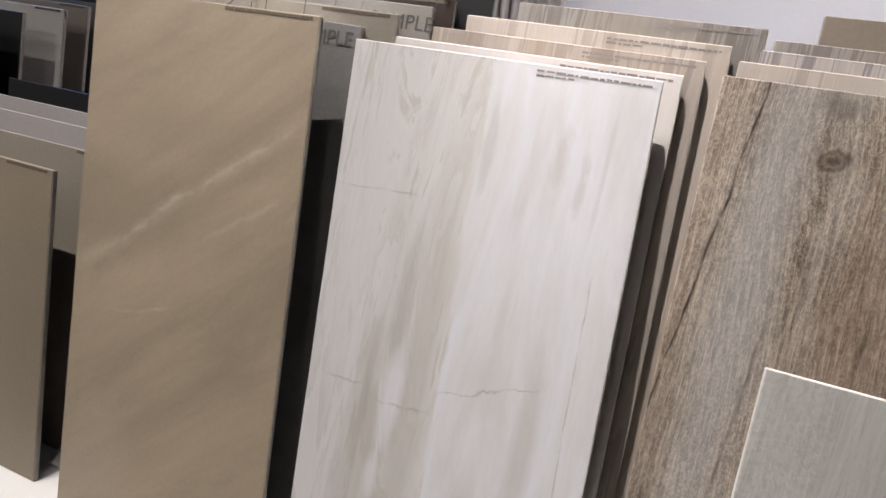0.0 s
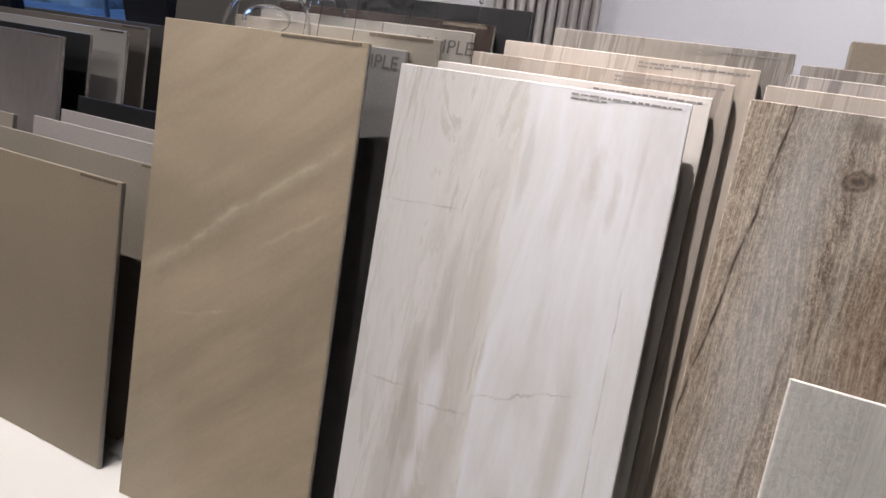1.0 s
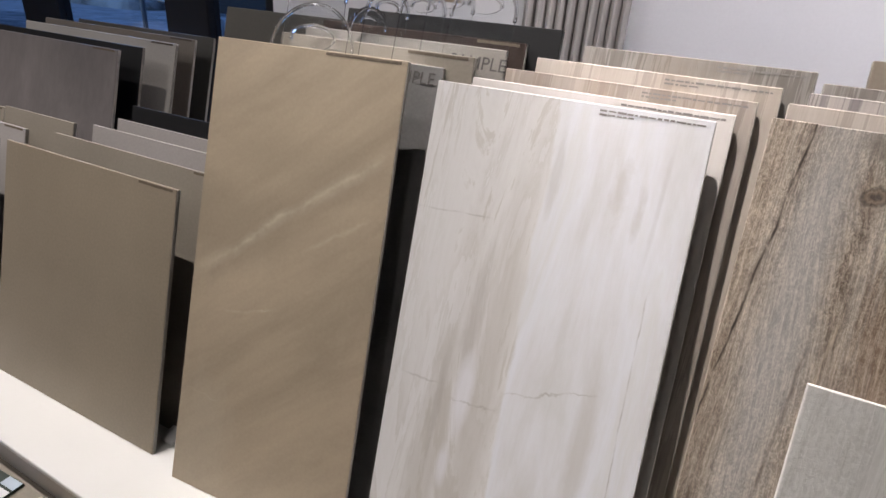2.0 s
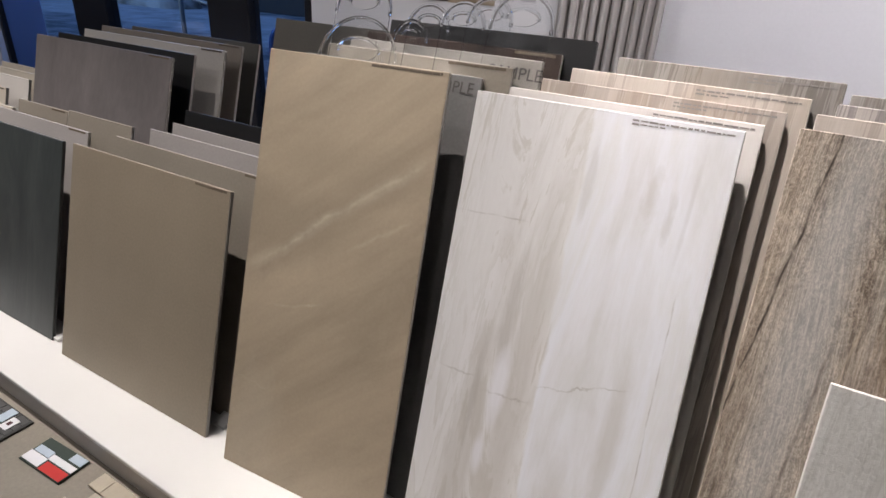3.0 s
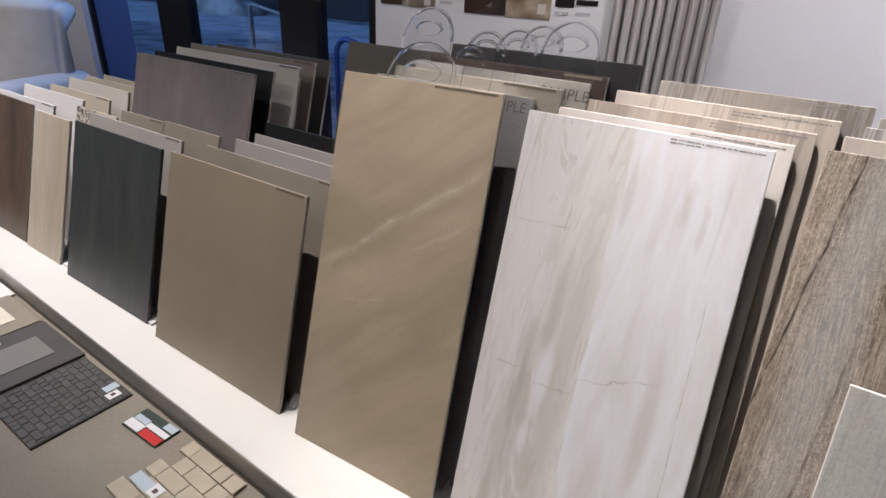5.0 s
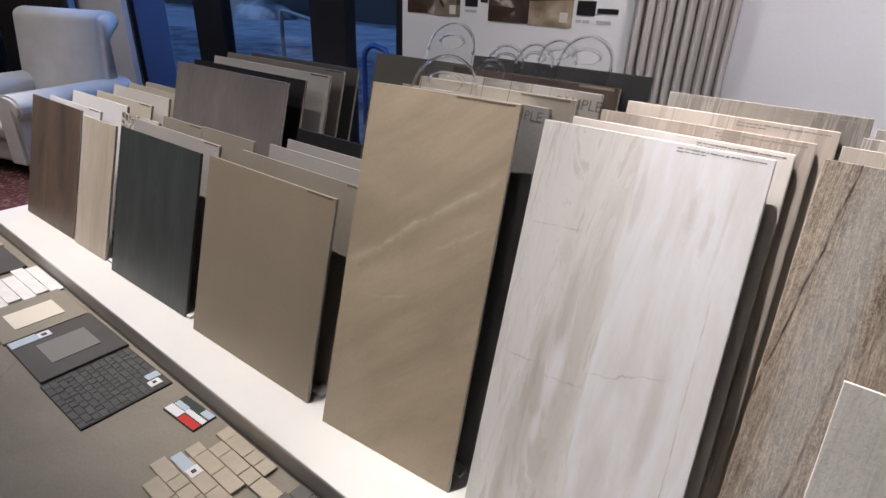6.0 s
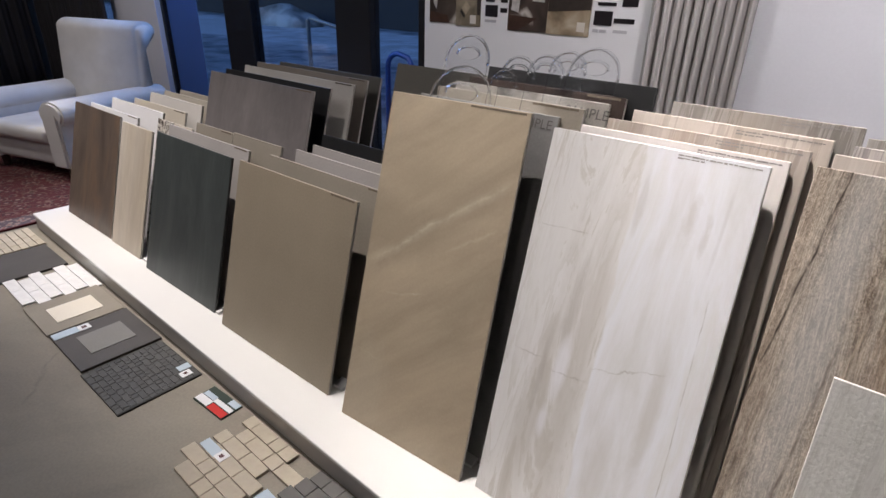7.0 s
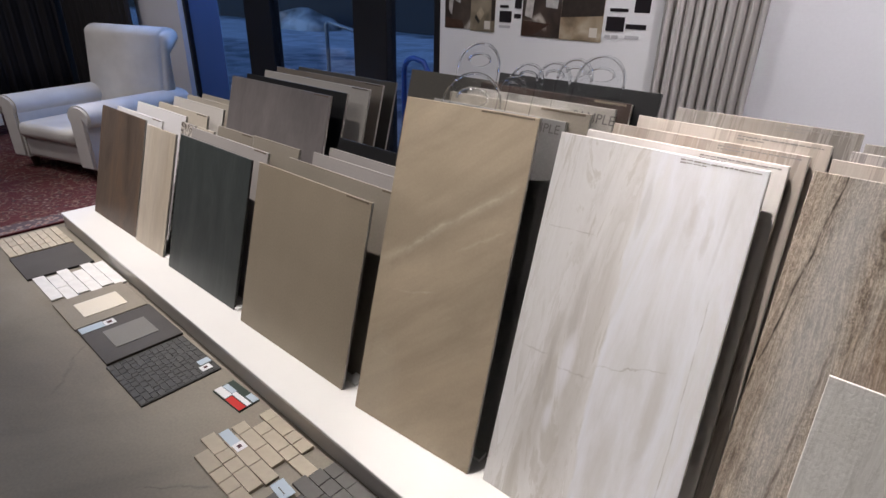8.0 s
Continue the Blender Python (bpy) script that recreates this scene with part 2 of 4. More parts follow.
def barn_tile(name):
    """Weathered barn wood: grey and brown grain bands, a split, and a dark knot with rings."""
    m = mat(name, (0.3, 0.26, 0.22), 0.6)
    o = xyz(m, coords(m))
    # grain bends round the knot
    kx, kz = 0.109, 0.812
    dx, dz = sums(m, "SUBTRACT", o[0], kx), sums(m, "SUBTRACT", o[2], kz)
    r2 = sums(m, "ADD", sums(m, "MULTIPLY", sums(m, "MULTIPLY", dx, dx), 420), sums(m, "MULTIPLY", sums(m, "MULTIPLY", dz, dz), 90))
    bend = sums(m, "DIVIDE", sums(m, "MULTIPLY", dx, -0.85), sums(m, "ADD", r2, 1.0))
    comb = m.node_tree.nodes.new("ShaderNodeCombineXYZ")
    slant = sums(m, "MULTIPLY", sums(m, "SUBTRACT", o[2], 0.5), sums(m, "SUBTRACT", 0.03, sums(m, "MULTIPLY", o[0], 0.8)))
    link(m, sums(m, "SUBTRACT", sums(m, "ADD", o[0], bend), slant), comb.inputs[0])
    link(m, o[2], comb.inputs[2])

    def field(scale, shift, detail, rough, dist):
        mp = m.node_tree.nodes.new("ShaderNodeMapping")
        mp.inputs["Scale"].default_value, mp.inputs["Location"].default_value = scale, shift
        link(m, comb.outputs[0], mp.inputs[0])
        return noise_of(m, mp.outputs[0], 1.0, detail, rough, dist)

    bands = field((8, 1, 0.7), (2.2, 0, 0.7), 10, 0.68, 0.5)
    col = ramp(m, bands, [(0.33, (0.05, 0.036, 0.028)), (0.40, (0.20, 0.14, 0.098)), (0.44, (0.10, 0.072, 0.055)), (0.47, (0.38, 0.335, 0.295)), (0.54, (0.46, 0.435, 0.42)), (0.565, (0.20, 0.142, 0.10)), (0.64, (0.42, 0.325, 0.24)), (0.68, (0.14, 0.10, 0.072)), (0.78, (0.36, 0.28, 0.21))])
    # the left plank is brown, the next one grey, then brown again
    col = patch(m, col, -0.018, 0.45, 0.022, 1.2, (0.27, 0.185, 0.118), 0.62, 0.40, 7.0, seed=2.0)
    col = patch(m, col, 0.040, 0.60, 0.040, 0.50, (0.42, 0.425, 0.44), 0.72, 0.55, 8.0, seed=5.0)
    col = patch(m, col, 0.11, 0.90, 0.09, 0.07, (0.36, 0.345, 0.335), 0.6, 0.6, 9.0, seed=6.0)
    col = patch(m, col, 0.20, 0.60, 0.10, 0.22, (0.29, 0.19, 0.12), 0.58, 0.6, 7.0, seed=8.0)
    col = patch(m, col, 0.215, 0.86, 0.03, 0.09, (0.09, 0.068, 0.05), 0.7, 0.5, 9.0, seed=9.0)
    col = patch(m, col, 0.03, 0.15, 0.03, 0.20, (0.13, 0.088, 0.06), 0.55, 0.6, 9.0, seed=11.0)
    mid = field((38, 1, 3.6), (4, 0, 1), 9, 0.74, 1.0)
    col = mix(m, 0.40, col, ramp(m, mid, [(0.38, (0.035, 0.026, 0.02)), (0.47, (0.22, 0.18, 0.145)), (0.55, (0.37, 0.325, 0.28)), (0.64, (0.64, 0.56, 0.47))]))
    grain = field((230, 1, 14), (0, 0, 0), 8, 0.85, 0.4)
    col = mix(m, 0.22, col, ramp(m, grain, [(0.43, (0.03, 0.022, 0.018)), (0.5, (0.27, 0.23, 0.195)), (0.57, (0.72, 0.64, 0.55))]))
    curl = noise_of(m, coords(m, scale=(1, 1, 0.6)), 210, 6, 0.8, 1.4)
    spots = ramp(m, noise_of(m, coords(m, scale=(1, 1, 0.4)), 7, 3), [(0.42, (0.06, 0.06, 0.06)), (0.62, (0.26, 0.26, 0.26))])
    col = mix(m, spots, col, ramp(m, curl, [(0.43, (0.05, 0.038, 0.03)), (0.5, (0.24, 0.195, 0.155)), (0.57, (0.70, 0.61, 0.51))]))
    col = patch(m, col, 0.060, 0.62, 0.042, 0.55, (0.41, 0.41, 0.42), 0.70, 0.5, 9.0, seed=45.0)
    col = patch(m, col, 0.10, 0.92, 0.09, 0.06, (0.42, 0.405, 0.395), 0.5, 0.5, 9.0, seed=46.0)
    col = patch(m, col, 0.20, 0.62, 0.07, 0.20, (0.24, 0.155, 0.098), 0.45, 0.6, 8.0, seed=47.0)
    col = patch(m, col, 0.13, 0.45, 0.02, 0.20, (0.12, 0.082, 0.058), 0.5, 0.7, 10.0, seed=48.0)
    col = patch(m, col, 0.0, 0.36, 0.03, 0.32, (0.11, 0.076, 0.052), 0.5, 0.7, 10.0, seed=49.0)
    col = mix(m, 0.20, col, ramp(m, grain, [(0.43, (0.03, 0.022, 0.018)), (0.5, (0.26, 0.225, 0.195)), (0.57, (0.70, 0.63, 0.56))]))
    col = mix(m, 0.15, col, ramp(m, curl, [(0.43, (0.05, 0.038, 0.03)), (0.5, (0.24, 0.20, 0.165)), (0.57, (0.70, 0.62, 0.53))]))
    # splits and scratches
    col = crack(m, col, "z", -0.058, 0.09, 0.018, 0.0045, (0.08, 0.055, 0.04), 0.20, 0.92, 9.0, 3.0)
    for _ in range(3):
        col = crack(m, col, "z", -0.058, 0.09, 0.018, 0.0018, (0.02, 0.014, 0.01), 0.45, 0.92, 9.0, 3.0)
    col = crack(m, col, "z", 0.075, 0.06, 0.012, 0.003, (0.52, 0.44, 0.35), 0.50, 0.66, 9.0, 5.0)
    col = crack(m, col, "z", 0.155, 0.06, 0.02, 0.005, (0.06, 0.042, 0.03), 0.38, 0.66, 7.0, 9.0)
    col = crack(m, col, "z", 0.01, -0.02, 0.02, 0.004, (0.07, 0.048, 0.035), 0.02, 0.40, 8.0, 19.0)
    col = crack(m, col, "z", 0.06, 0.05, 0.03, 0.004, (0.09, 0.065, 0.05), 0.05, 0.60, 8.0, 29.0)
    knot = [(0.0, (0.02, 0.015, 0.012)), (0.20, (0.05, 0.036, 0.028)), (0.34, (0.20, 0.15, 0.115)), (0.46, (0.035, 0.025, 0.02)), (0.54, (0.05, 0.036, 0.028)), (0.68, (0.30, 0.25, 0.20)), (0.82, (0.14, 0.105, 0.08)), (1.0, (0.3, 0.26, 0.22))]
    col = patch(m, col, kx, kz, 0.030, 0.024, (0.1, 0.1, 0.1), 0.85, 0.55, 40.0, stops=knot, seed=1.0)
    col = patch(m, col, kx - 0.01, 0.875, 0.028, 0.02, (0.13, 0.115, 0.105), 0.6, 0.6, 24.0, seed=15.0)
    col = mix(m, 1.0, col, (1.27, 1.25, 1.20), "MULTIPLY")
    return paint(m, col, mix(m, 0.5, grain, curl), 0.0016, 0.8)


def streak_tile(name, stops, shift=0.0, rough=0.45, across=9.0, along=0.9, band=None, grain=0.3, relief=0.0006, wander=0.7, stripe=0.0):
    """Wood or banded stone: streaks that run up the tile, drawn out along its height."""
    m = mat(name, stops[len(stops) // 2][1], rough)
    v = coords(m, scale=(across, 1, along), shift=(shift, shift, shift))
    n1 = noise_of(m, v, 1.0, 8, 0.62, wander)
    col = ramp(m, n1, stops)
    v2 = coords(m, scale=(across * 9, 1, along * 6), shift=(shift, 0, shift))
    n2 = noise_of(m, v2, 1.0, 6, 0.7, 0.4)
    dark, light = shade(stops[0][1], 0.75), shade(stops[-1][1], 1.1)
    col = mix(m, grain, col, ramp(m, n2, [(0.3, dark), (0.7, light)]))
    if stripe:
        v4 = coords(m, scale=(across * 1.3, 1, 0.9), shift=(shift * 2, shift, 0))
        n4 = noise_of(m, v4, 1.0, 6, 0.72, 0.3)
        col = mix(m, stripe, col, ramp(m, n4, [(0.36, shade(stops[0][1], 0.8)), (0.47, stops[0][1]), (0.5, stops[-1][1]), (0.58, stops[len(stops) // 2][1]), (0.64, shade(stops[-1][1], 1.12))]))
    if band:
        v3 = coords(m, scale=(across * 0.35, 1, along * 0.3), shift=(shift * 3, 0, shift))
        g = ramp(m, noise_of(m, v3, 1.0, 2), [(0.45, (0, 0, 0)), (0.6, (1, 1, 1))])
        col = mix(m, mix(m, 1.0, g, (0.55, 0.55, 0.55), "MULTIPLY"), col, band)
    return paint(m, col, n2, relief, 0.5)


# ---- mesh helpers ----
def mesh_of(name, bm):
    me = bpy.data.meshes.new(name)
    bm.normal_update()
    bm.to_mesh(me)
    bm.free()
    return me


def part(name, bm, material, parent=None, label="", smooth=False):
    ob = new(name, mesh_of(name, bm))
    ob.data.materials.append(material)
    if smooth:
        for p in ob.data.polygons:
            p.use_smooth = True
    if parent is not None:
        ob.parent = parent
    if label:
        ob["label"] = label
    return ob


def thing(name, m, label, category, group="", kind=""):
    ob = new(name)
    ob.matrix_world = m
    ob.empty_display_size = 0.05
    return tagged(ob, label, category, group, kind)


def add_box(bm, x0, y0, z0, x1, y1, z1, bevel=0.0, seg=1):
    r = bmesh.ops.create_cube(bm, size=1.0)
    for v in r["verts"]:
        v.co = Vector(((x0 + x1) / 2 + v.co.x * (x1 - x0), (y0 + y1) / 2 + v.co.y * (y1 - y0), (z0 + z1) / 2 + v.co.z * (z1 - z0)))
    if bevel:
        es = list({e for v in r["verts"] for e in v.link_edges})
        bmesh.ops.bevel(bm, geom=es, offset=bevel, segments=seg, profile=0.5, affect="EDGES")
    return bm


def box(x0, y0, z0, x1, y1, z1, bevel=0.0, seg=1):
    return add_box(bmesh.new(), x0, y0, z0, x1, y1, z1, bevel, seg)


def prism(points, axis, a, b):
    """An outline in two axes drawn out along the third from a to b."""
    bm = bmesh.new()
    put = {"x": lambda p, q, s: (s, p, q), "y": lambda p, q, s: (p, s, q), "z": lambda p, q, s: (p, q, s)}[axis]
    lo = [bm.verts.new(put(p, q, a)) for p, q in points]
    hi = [bm.verts.new(put(p, q, b)) for p, q in points]
    n = len(points)
    bm.faces.new(lo)
    bm.faces.new(hi)
    for i in range(n):
        bm.faces.new((lo[i], lo[(i + 1) % n], hi[(i + 1) % n], hi[i]))
    bmesh.ops.recalc_face_normals(bm, faces=bm.faces)
    return bm


def tube(points, r, sides=10):
    """A round bar along a line of points."""
    bm = bmesh.new()
    rings = []
    pts = [Vector(p) for p in points]
    for i, p in enumerate(pts):
        d = (pts[min(i + 1, len(pts) - 1)] - pts[max(i - 1, 0)]).normalized()
        a = d.orthogonal().normalized()
        if rings and (up := d.cross(d.cross(last))).length > 1e-4:
            a = -up.normalized()
        last = a
        b = d.cross(a)
        rings.append([bm.verts.new(p + r * (math.cos(k * math.tau / sides) * a + math.sin(k * math.tau / sides) * b)) for k in range(sides)])
    for r0, r1 in zip(rings, rings[1:]):
        for k in range(sides):
            bm.faces.new((r0[k], r0[(k + 1) % sides], r1[(k + 1) % sides], r1[k]))
    bm.faces.new(rings[0])
    bm.faces.new(rings[-1])
    bmesh.ops.recalc_face_normals(bm, faces=bm.faces)
    return bm


# ---- the room ----
WALL = mat("white_wall_paint", (0.74, 0.73, 0.76), 0.7)
_v = coords(WALL)
_f = noise_of(WALL, _v, 90, 4)
paint(WALL, mix(WALL, 0.06, ramp(WALL, noise_of(WALL, _v, 1.3, 4), [(0.3, (0.70, 0.69, 0.72)), (0.7, (0.78, 0.77, 0.80))]), ramp(WALL, _f, [(0.3, (0.5, 0.5, 0.5)), (0.7, (0.9, 0.9, 0.9))])), _f, 0.0008, 0.2)
# made-up ceiling and side wall colours, dark to keep bounce off the tile shadows
CEIL = mat("bounce_cutting_ceiling", (0.08, 0.08, 0.085), 0.9)
DIM = mat("bounce_cutting_wall", (0.10, 0.095, 0.09), 0.85)
FLOOR = mat("concrete_floor_tile", (0.3, 0.27, 0.22), 0.5)
_v = coords(FLOOR)
_c = ramp(FLOOR, noise_of(FLOOR, _v, 1.6, 8, 0.62, 0.6), [(0.28, (0.145, 0.126, 0.098)), (0.5, (0.21, 0.183, 0.143)), (0.70, (0.26, 0.228, 0.182))])
_w = FLOOR.node_tree.nodes.new("ShaderNodeTexWave")
_w.inputs["Scale"].default_value, _w.inputs["Distortion"].default_value = 0.5, 9
_w.inputs["Detail"].default_value = 3
link(FLOOR, coords(FLOOR, turn=(0, 0, 35)), _w.inputs[0])
_l = ramp(FLOOR, _w.outputs["Fac"], [(0.0, (0.8, 0.8, 0.8)), (0.03, (0, 0, 0))])
_c = mix(FLOOR, mix(FLOOR, 1.0, _l, ramp(FLOOR, noise_of(FLOOR, _v, 1.1, 2), [(0.5, (0, 0, 0)), (0.62, (1, 1, 1))]), "MULTIPLY"), _c, (0.12, 0.10, 0.075))
# two dark wandering veins
_c = crack(FLOOR, _c, "x", -0.955, -0.72, 0.12, 0.010, (0.085, 0.072, 0.055), -0.97, -0.70, 6.0, 2.0, (90, 0, 0))
_c = crack(FLOOR, _c, "x", -0.300, 0.95, 0.10, 0.007, (0.085, 0.072, 0.055), -0.16, 0.02, 6.0, 5.0, (90, 0, 0))
_f = noise_of(FLOOR, _v, 120, 3)
paint(FLOOR, mix(FLOOR, 0.1, _c, ramp(FLOOR, _f, [(0.3, (0.1, 0.09, 0.08)), (0.7, (0.4, 0.36, 0.3))])), _f, 0.0005, 0.2)

part("floor", box(-6.6, -3.4, -0.12, 3.2, 1.86, 0.0), FLOOR)
tagged(bpy.data.objects["floor"], "matt beige-grey concrete-look floor with faint veins", "floor", kind="structure")
part("ceiling", box(-6.6, -3.4, 2.8, 3.2, 1.86, 2.92), CEIL)
tagged(bpy.data.objects["ceiling"], "unseen ceiling, darkened to cut bounce light", "ceiling", kind="structure")
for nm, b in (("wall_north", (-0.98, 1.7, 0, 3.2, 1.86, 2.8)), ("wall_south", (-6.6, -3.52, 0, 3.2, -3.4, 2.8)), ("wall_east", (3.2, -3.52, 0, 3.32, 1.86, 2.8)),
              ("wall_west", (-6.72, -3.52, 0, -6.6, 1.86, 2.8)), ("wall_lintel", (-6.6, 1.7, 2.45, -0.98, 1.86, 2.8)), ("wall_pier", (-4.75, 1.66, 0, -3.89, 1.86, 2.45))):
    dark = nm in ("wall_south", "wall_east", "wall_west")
    tagged(part(nm, box(*b), DIM if dark else WALL), "plain wall, darkened to cut bounce light" if dark else "plain white painted wall", "wall", kind="structure")

# window wall: black frames and glass
BLACK = mat("black_window_frame", (0.012, 0.012, 0.014), 0.35)
GLASS = mat("window_glass", (0.9, 0.95, 1.0), 0.0)
GLASS.node_tree.nodes["Principled BSDF"].inputs["Transmission Weight"].default_value = 1.0
GLASS.node_tree.nodes["Principled BSDF"].inputs["IOR"].default_value = 1.45
FROST = mat("blue_privacy_film", (0.16, 0.22, 0.36), 0.6)
_t = FROST.node_tree.nodes.new("ShaderNodeBsdfTranslucent")
_t.inputs[0].default_value = (0.40, 0.58, 0.85, 1)
_m = FROST.node_tree.nodes.new("ShaderNodeMixShader")
_m.inputs[0].default_value = 0.7
link(FROST, FROST.node_tree.nodes["Principled BSDF"].outputs[0], _m.inputs[1])
link(FROST, _t.outputs[0], _m.inputs[2])
link(FROST, _m.outputs[0], FROST.node_tree.nodes["Material Output"].inputs[0])
bars = [(-3.89, 0.08), (-2.76, 0.34), (-1.55, 0.30), (-1.0, 0.06)]
for i, ((xa, wa), (xb, wb)) in enumerate(zip(bars, bars[1:])):
    win = thing("window_%d" % (i + 1), pose((xa + xb) / 2, 1.74, 0), "tall shop window in a black metal frame, dusk outside", "window", "shop windows", "structure")
    h = (xb - xa) / 2
    part("window_frame", box(-h - wa / 2 + (0.0 if i else 0.04), -0.04, 0, -h + wa / 2, 0.05, 2.45, 0.006), BLACK, win)
    part("window_sill", box(-h + wa / 2, -0.04, 0, h - wb / 2, 0.05, 0.07, 0.004), BLACK, win)
    part("top_rail", box(-h + wa / 2, -0.04, 2.39, h - wb / 2, 0.05, 2.45, 0.004), BLACK, win)
    p = part("pane", box(-h + wa / 2, 0.0, 0.07, h - wb / 2, 0.012, 2.39), GLASS, win)
    p.visible_shadow = False
    if i == 0:
        film = part("privacy_film", box(-h + wa / 2, -0.004, 0.07, -h + 0.52, -0.001, 2.39), FROST, win, "blue translucent privacy film")
    if i == 2:
        part("window_frame", box(h - wb / 2, -0.04, 0, h + 0.02, 0.05, 2.45, 0.006), BLACK, win)
win = thing("window_4", pose(-5.68, 1.74, 0), "tall shop window behind a dark curtain", "window", "shop windows", "structure")
p = part("pane", box(-0.92, 0, 0.0, 0.93, 0.012, 2.45), GLASS, win)
p.visible_shadow = False

# outside: snowy forecourt, road, dark building
SNOW = mat("snowy_ground", (0.5, 0.55, 0.62), 0.9)
_v = coords(SNOW)
# trodden slush near the shop, a bright strip of snow before the building
_y = sums(SNOW, "ADD", sums(SNOW, "DIVIDE", xyz(SNOW, _v)[1], 20.0), sums(SNOW, "MULTIPLY", sums(SNOW, "SUBTRACT", noise_of(SNOW, coords(SNOW, scale=(0.5, 1, 1)), 1.2, 5), 0.5), 0.10))
_s = ramp(SNOW, _y, [(0.0, (0.10, 0.12, 0.15)), (0.30, (0.16, 0.19, 0.23)), (0.345, (0.22, 0.25, 0.30)), (0.38, (0.60, 0.65, 0.72)), (0.56, (0.66, 0.71, 0.78)), (0.60, (0.12, 0.14, 0.17))])
_s = mix(SNOW, 0.4, _s, ramp(SNOW, noise_of(SNOW, _v, 2.2, 6), [(0.38, (0.06, 0.07, 0.09)), (0.6, (0.55, 0.60, 0.68))]))
paint(SNOW, _s, noise_of(SNOW, _v, 3, 4), 0.05, 0.5)
tagged(part("ground", box(-60, 1.86, -0.3, 40, 90, -0.15), SNOW), "snow-patched ground outside at dusk", "ground", kind="structure")
DARKB = mat("dark_facade", (0.03, 0.032, 0.04), 0.8)
bld = thing("building", pose(-14, 12.5, -0.15), "dark low building across the street at dusk", "building")
part("wall", box(-34, 0, 0, 34, 8, 7), DARKB, bld)
part("roof", box(-34.3, -0.3, 7, 34.3, 8.3, 7.3), DARKB, bld)
PANE = mat("dim_window_pane", (0.05, 0.08, 0.13), 0.1)
for k in range(16):
    part("window", box(-26.5 + 3.4 * k, -0.06, 1.2, -24.6 + 3.4 * k, 0.02, 2.8), PANE, bld)
BLUE = mat("blue_painted_steel", (0.02, 0.07, 0.3), 0.35)
rail = thing("railing", pose(-1.9, 2.35, -0.15), "blue tubular steel railing outside the window", "railing")
part("hoop", tube([(0, 0, 0), (0, 0, 0.78)] + [(0.1 - 0.1 * math.cos(a), 0, 0.78 + 0.1 * math.sin(a)) for a in (0.4, 0.8, 1.2, 1.57)] + [(0.2, 0, 0.86), (0.24, 0, 0.8), (0.25, 0, 0)], 0.02), BLUE, rail, smooth=True)
part("rail_bar", tube([(0.02, 0, 0.4), (0.23, 0, 0.4)], 0.014), BLUE, rail, smooth=True)

GALV = mat("pale_galvanised_steel", (0.42, 0.44, 0.46), 0.45, 0.6)
hr = thing("handrail", pose(-6.78, 5.44, -0.15), "pale steel handrail standing in the snow outside", "railing")
part("post", tube([(0, 0, 0), (0.0, 0, 0.74), (0.05, 0, 0.78)], 0.035), GALV, hr, smooth=True)
part("top_bar", tube([(0.05, 0, 0.78), (0.3, 0, 0.745), (1.5, 0, 0.56)], 0.028), GALV, hr, smooth=True)
part("post", tube([(1.5, 0, 0), (1.5, 0, 0.56)], 0.035), GALV, hr, smooth=True)
HEAP = mat("dirty_snow", (0.34, 0.35, 0.36), 0.9)
_v = coords(HEAP)
paint(HEAP, ramp(HEAP, noise_of(HEAP, _v, 1.5, 6), [(0.35, (0.12, 0.12, 0.115)), (0.62, (0.46, 0.48, 0.50))]), noise_of(HEAP, _v, 5, 5), 0.08, 0.7)
_r = random.Random(4)
_bm = bmesh.new()
bmesh.ops.create_icosphere(_bm, subdivisions=4, radius=1.0)
for v in _bm.verts:
    k = 1 + 0.12 * math.sin(5 * v.co.x + 1) * math.cos(4 * v.co.y) + _r.uniform(-0.02, 0.02)
    v.co = (v.co.x * 1.7 * k, v.co.y * 0.8 * k, v.co.z * 0.62 * k)
heap = part("snow_heap", _bm, HEAP, smooth=True)
heap.matrix_world = pose(-15.3, 11.0, -0.2)
tagged(heap, "low heap of dirty shovelled snow", "snow heap")

# ---- the display platform ----
WHITE = mat("white_lacquered_board", (0.83, 0.81, 0.78), 0.35)
_v = coords(WHITE)
paint(WHITE, ramp(WHITE, noise_of(WHITE, _v, 2, 5), [(0.3, (0.66, 0.65, 0.63)), (0.7, (0.71, 0.70, 0.68))]))
GREYB = mat("grey_board_front", (0.30, 0.28, 0.265), 0.45)
_v = coords(GREYB)
paint(GREYB, ramp(GREYB, noise_of(GREYB, _v, 3, 6), [(0.3, (0.44, 0.41, 0.39)), (0.7, (0.52, 0.49, 0.465))]))
ZL = 0.08
stand = thing("display_platform", pose(-2.17, 0.041, 0, 0, 0, -1.45), "long low white display platform with a grey front", "display stand")
part("top_board", box(0, 0, ZL - 0.014, 5.2, 1.3, ZL, 0.002), WHITE, stand)
part("front_board", box(0.0, 0.005, 0, 5.2, 0.022, ZL - 0.015), GREYB, stand, "grey front board")
part("side_board", box(0.002, 0.022, 0, 0.02, 1.29, ZL - 0.015), GREYB, stand)


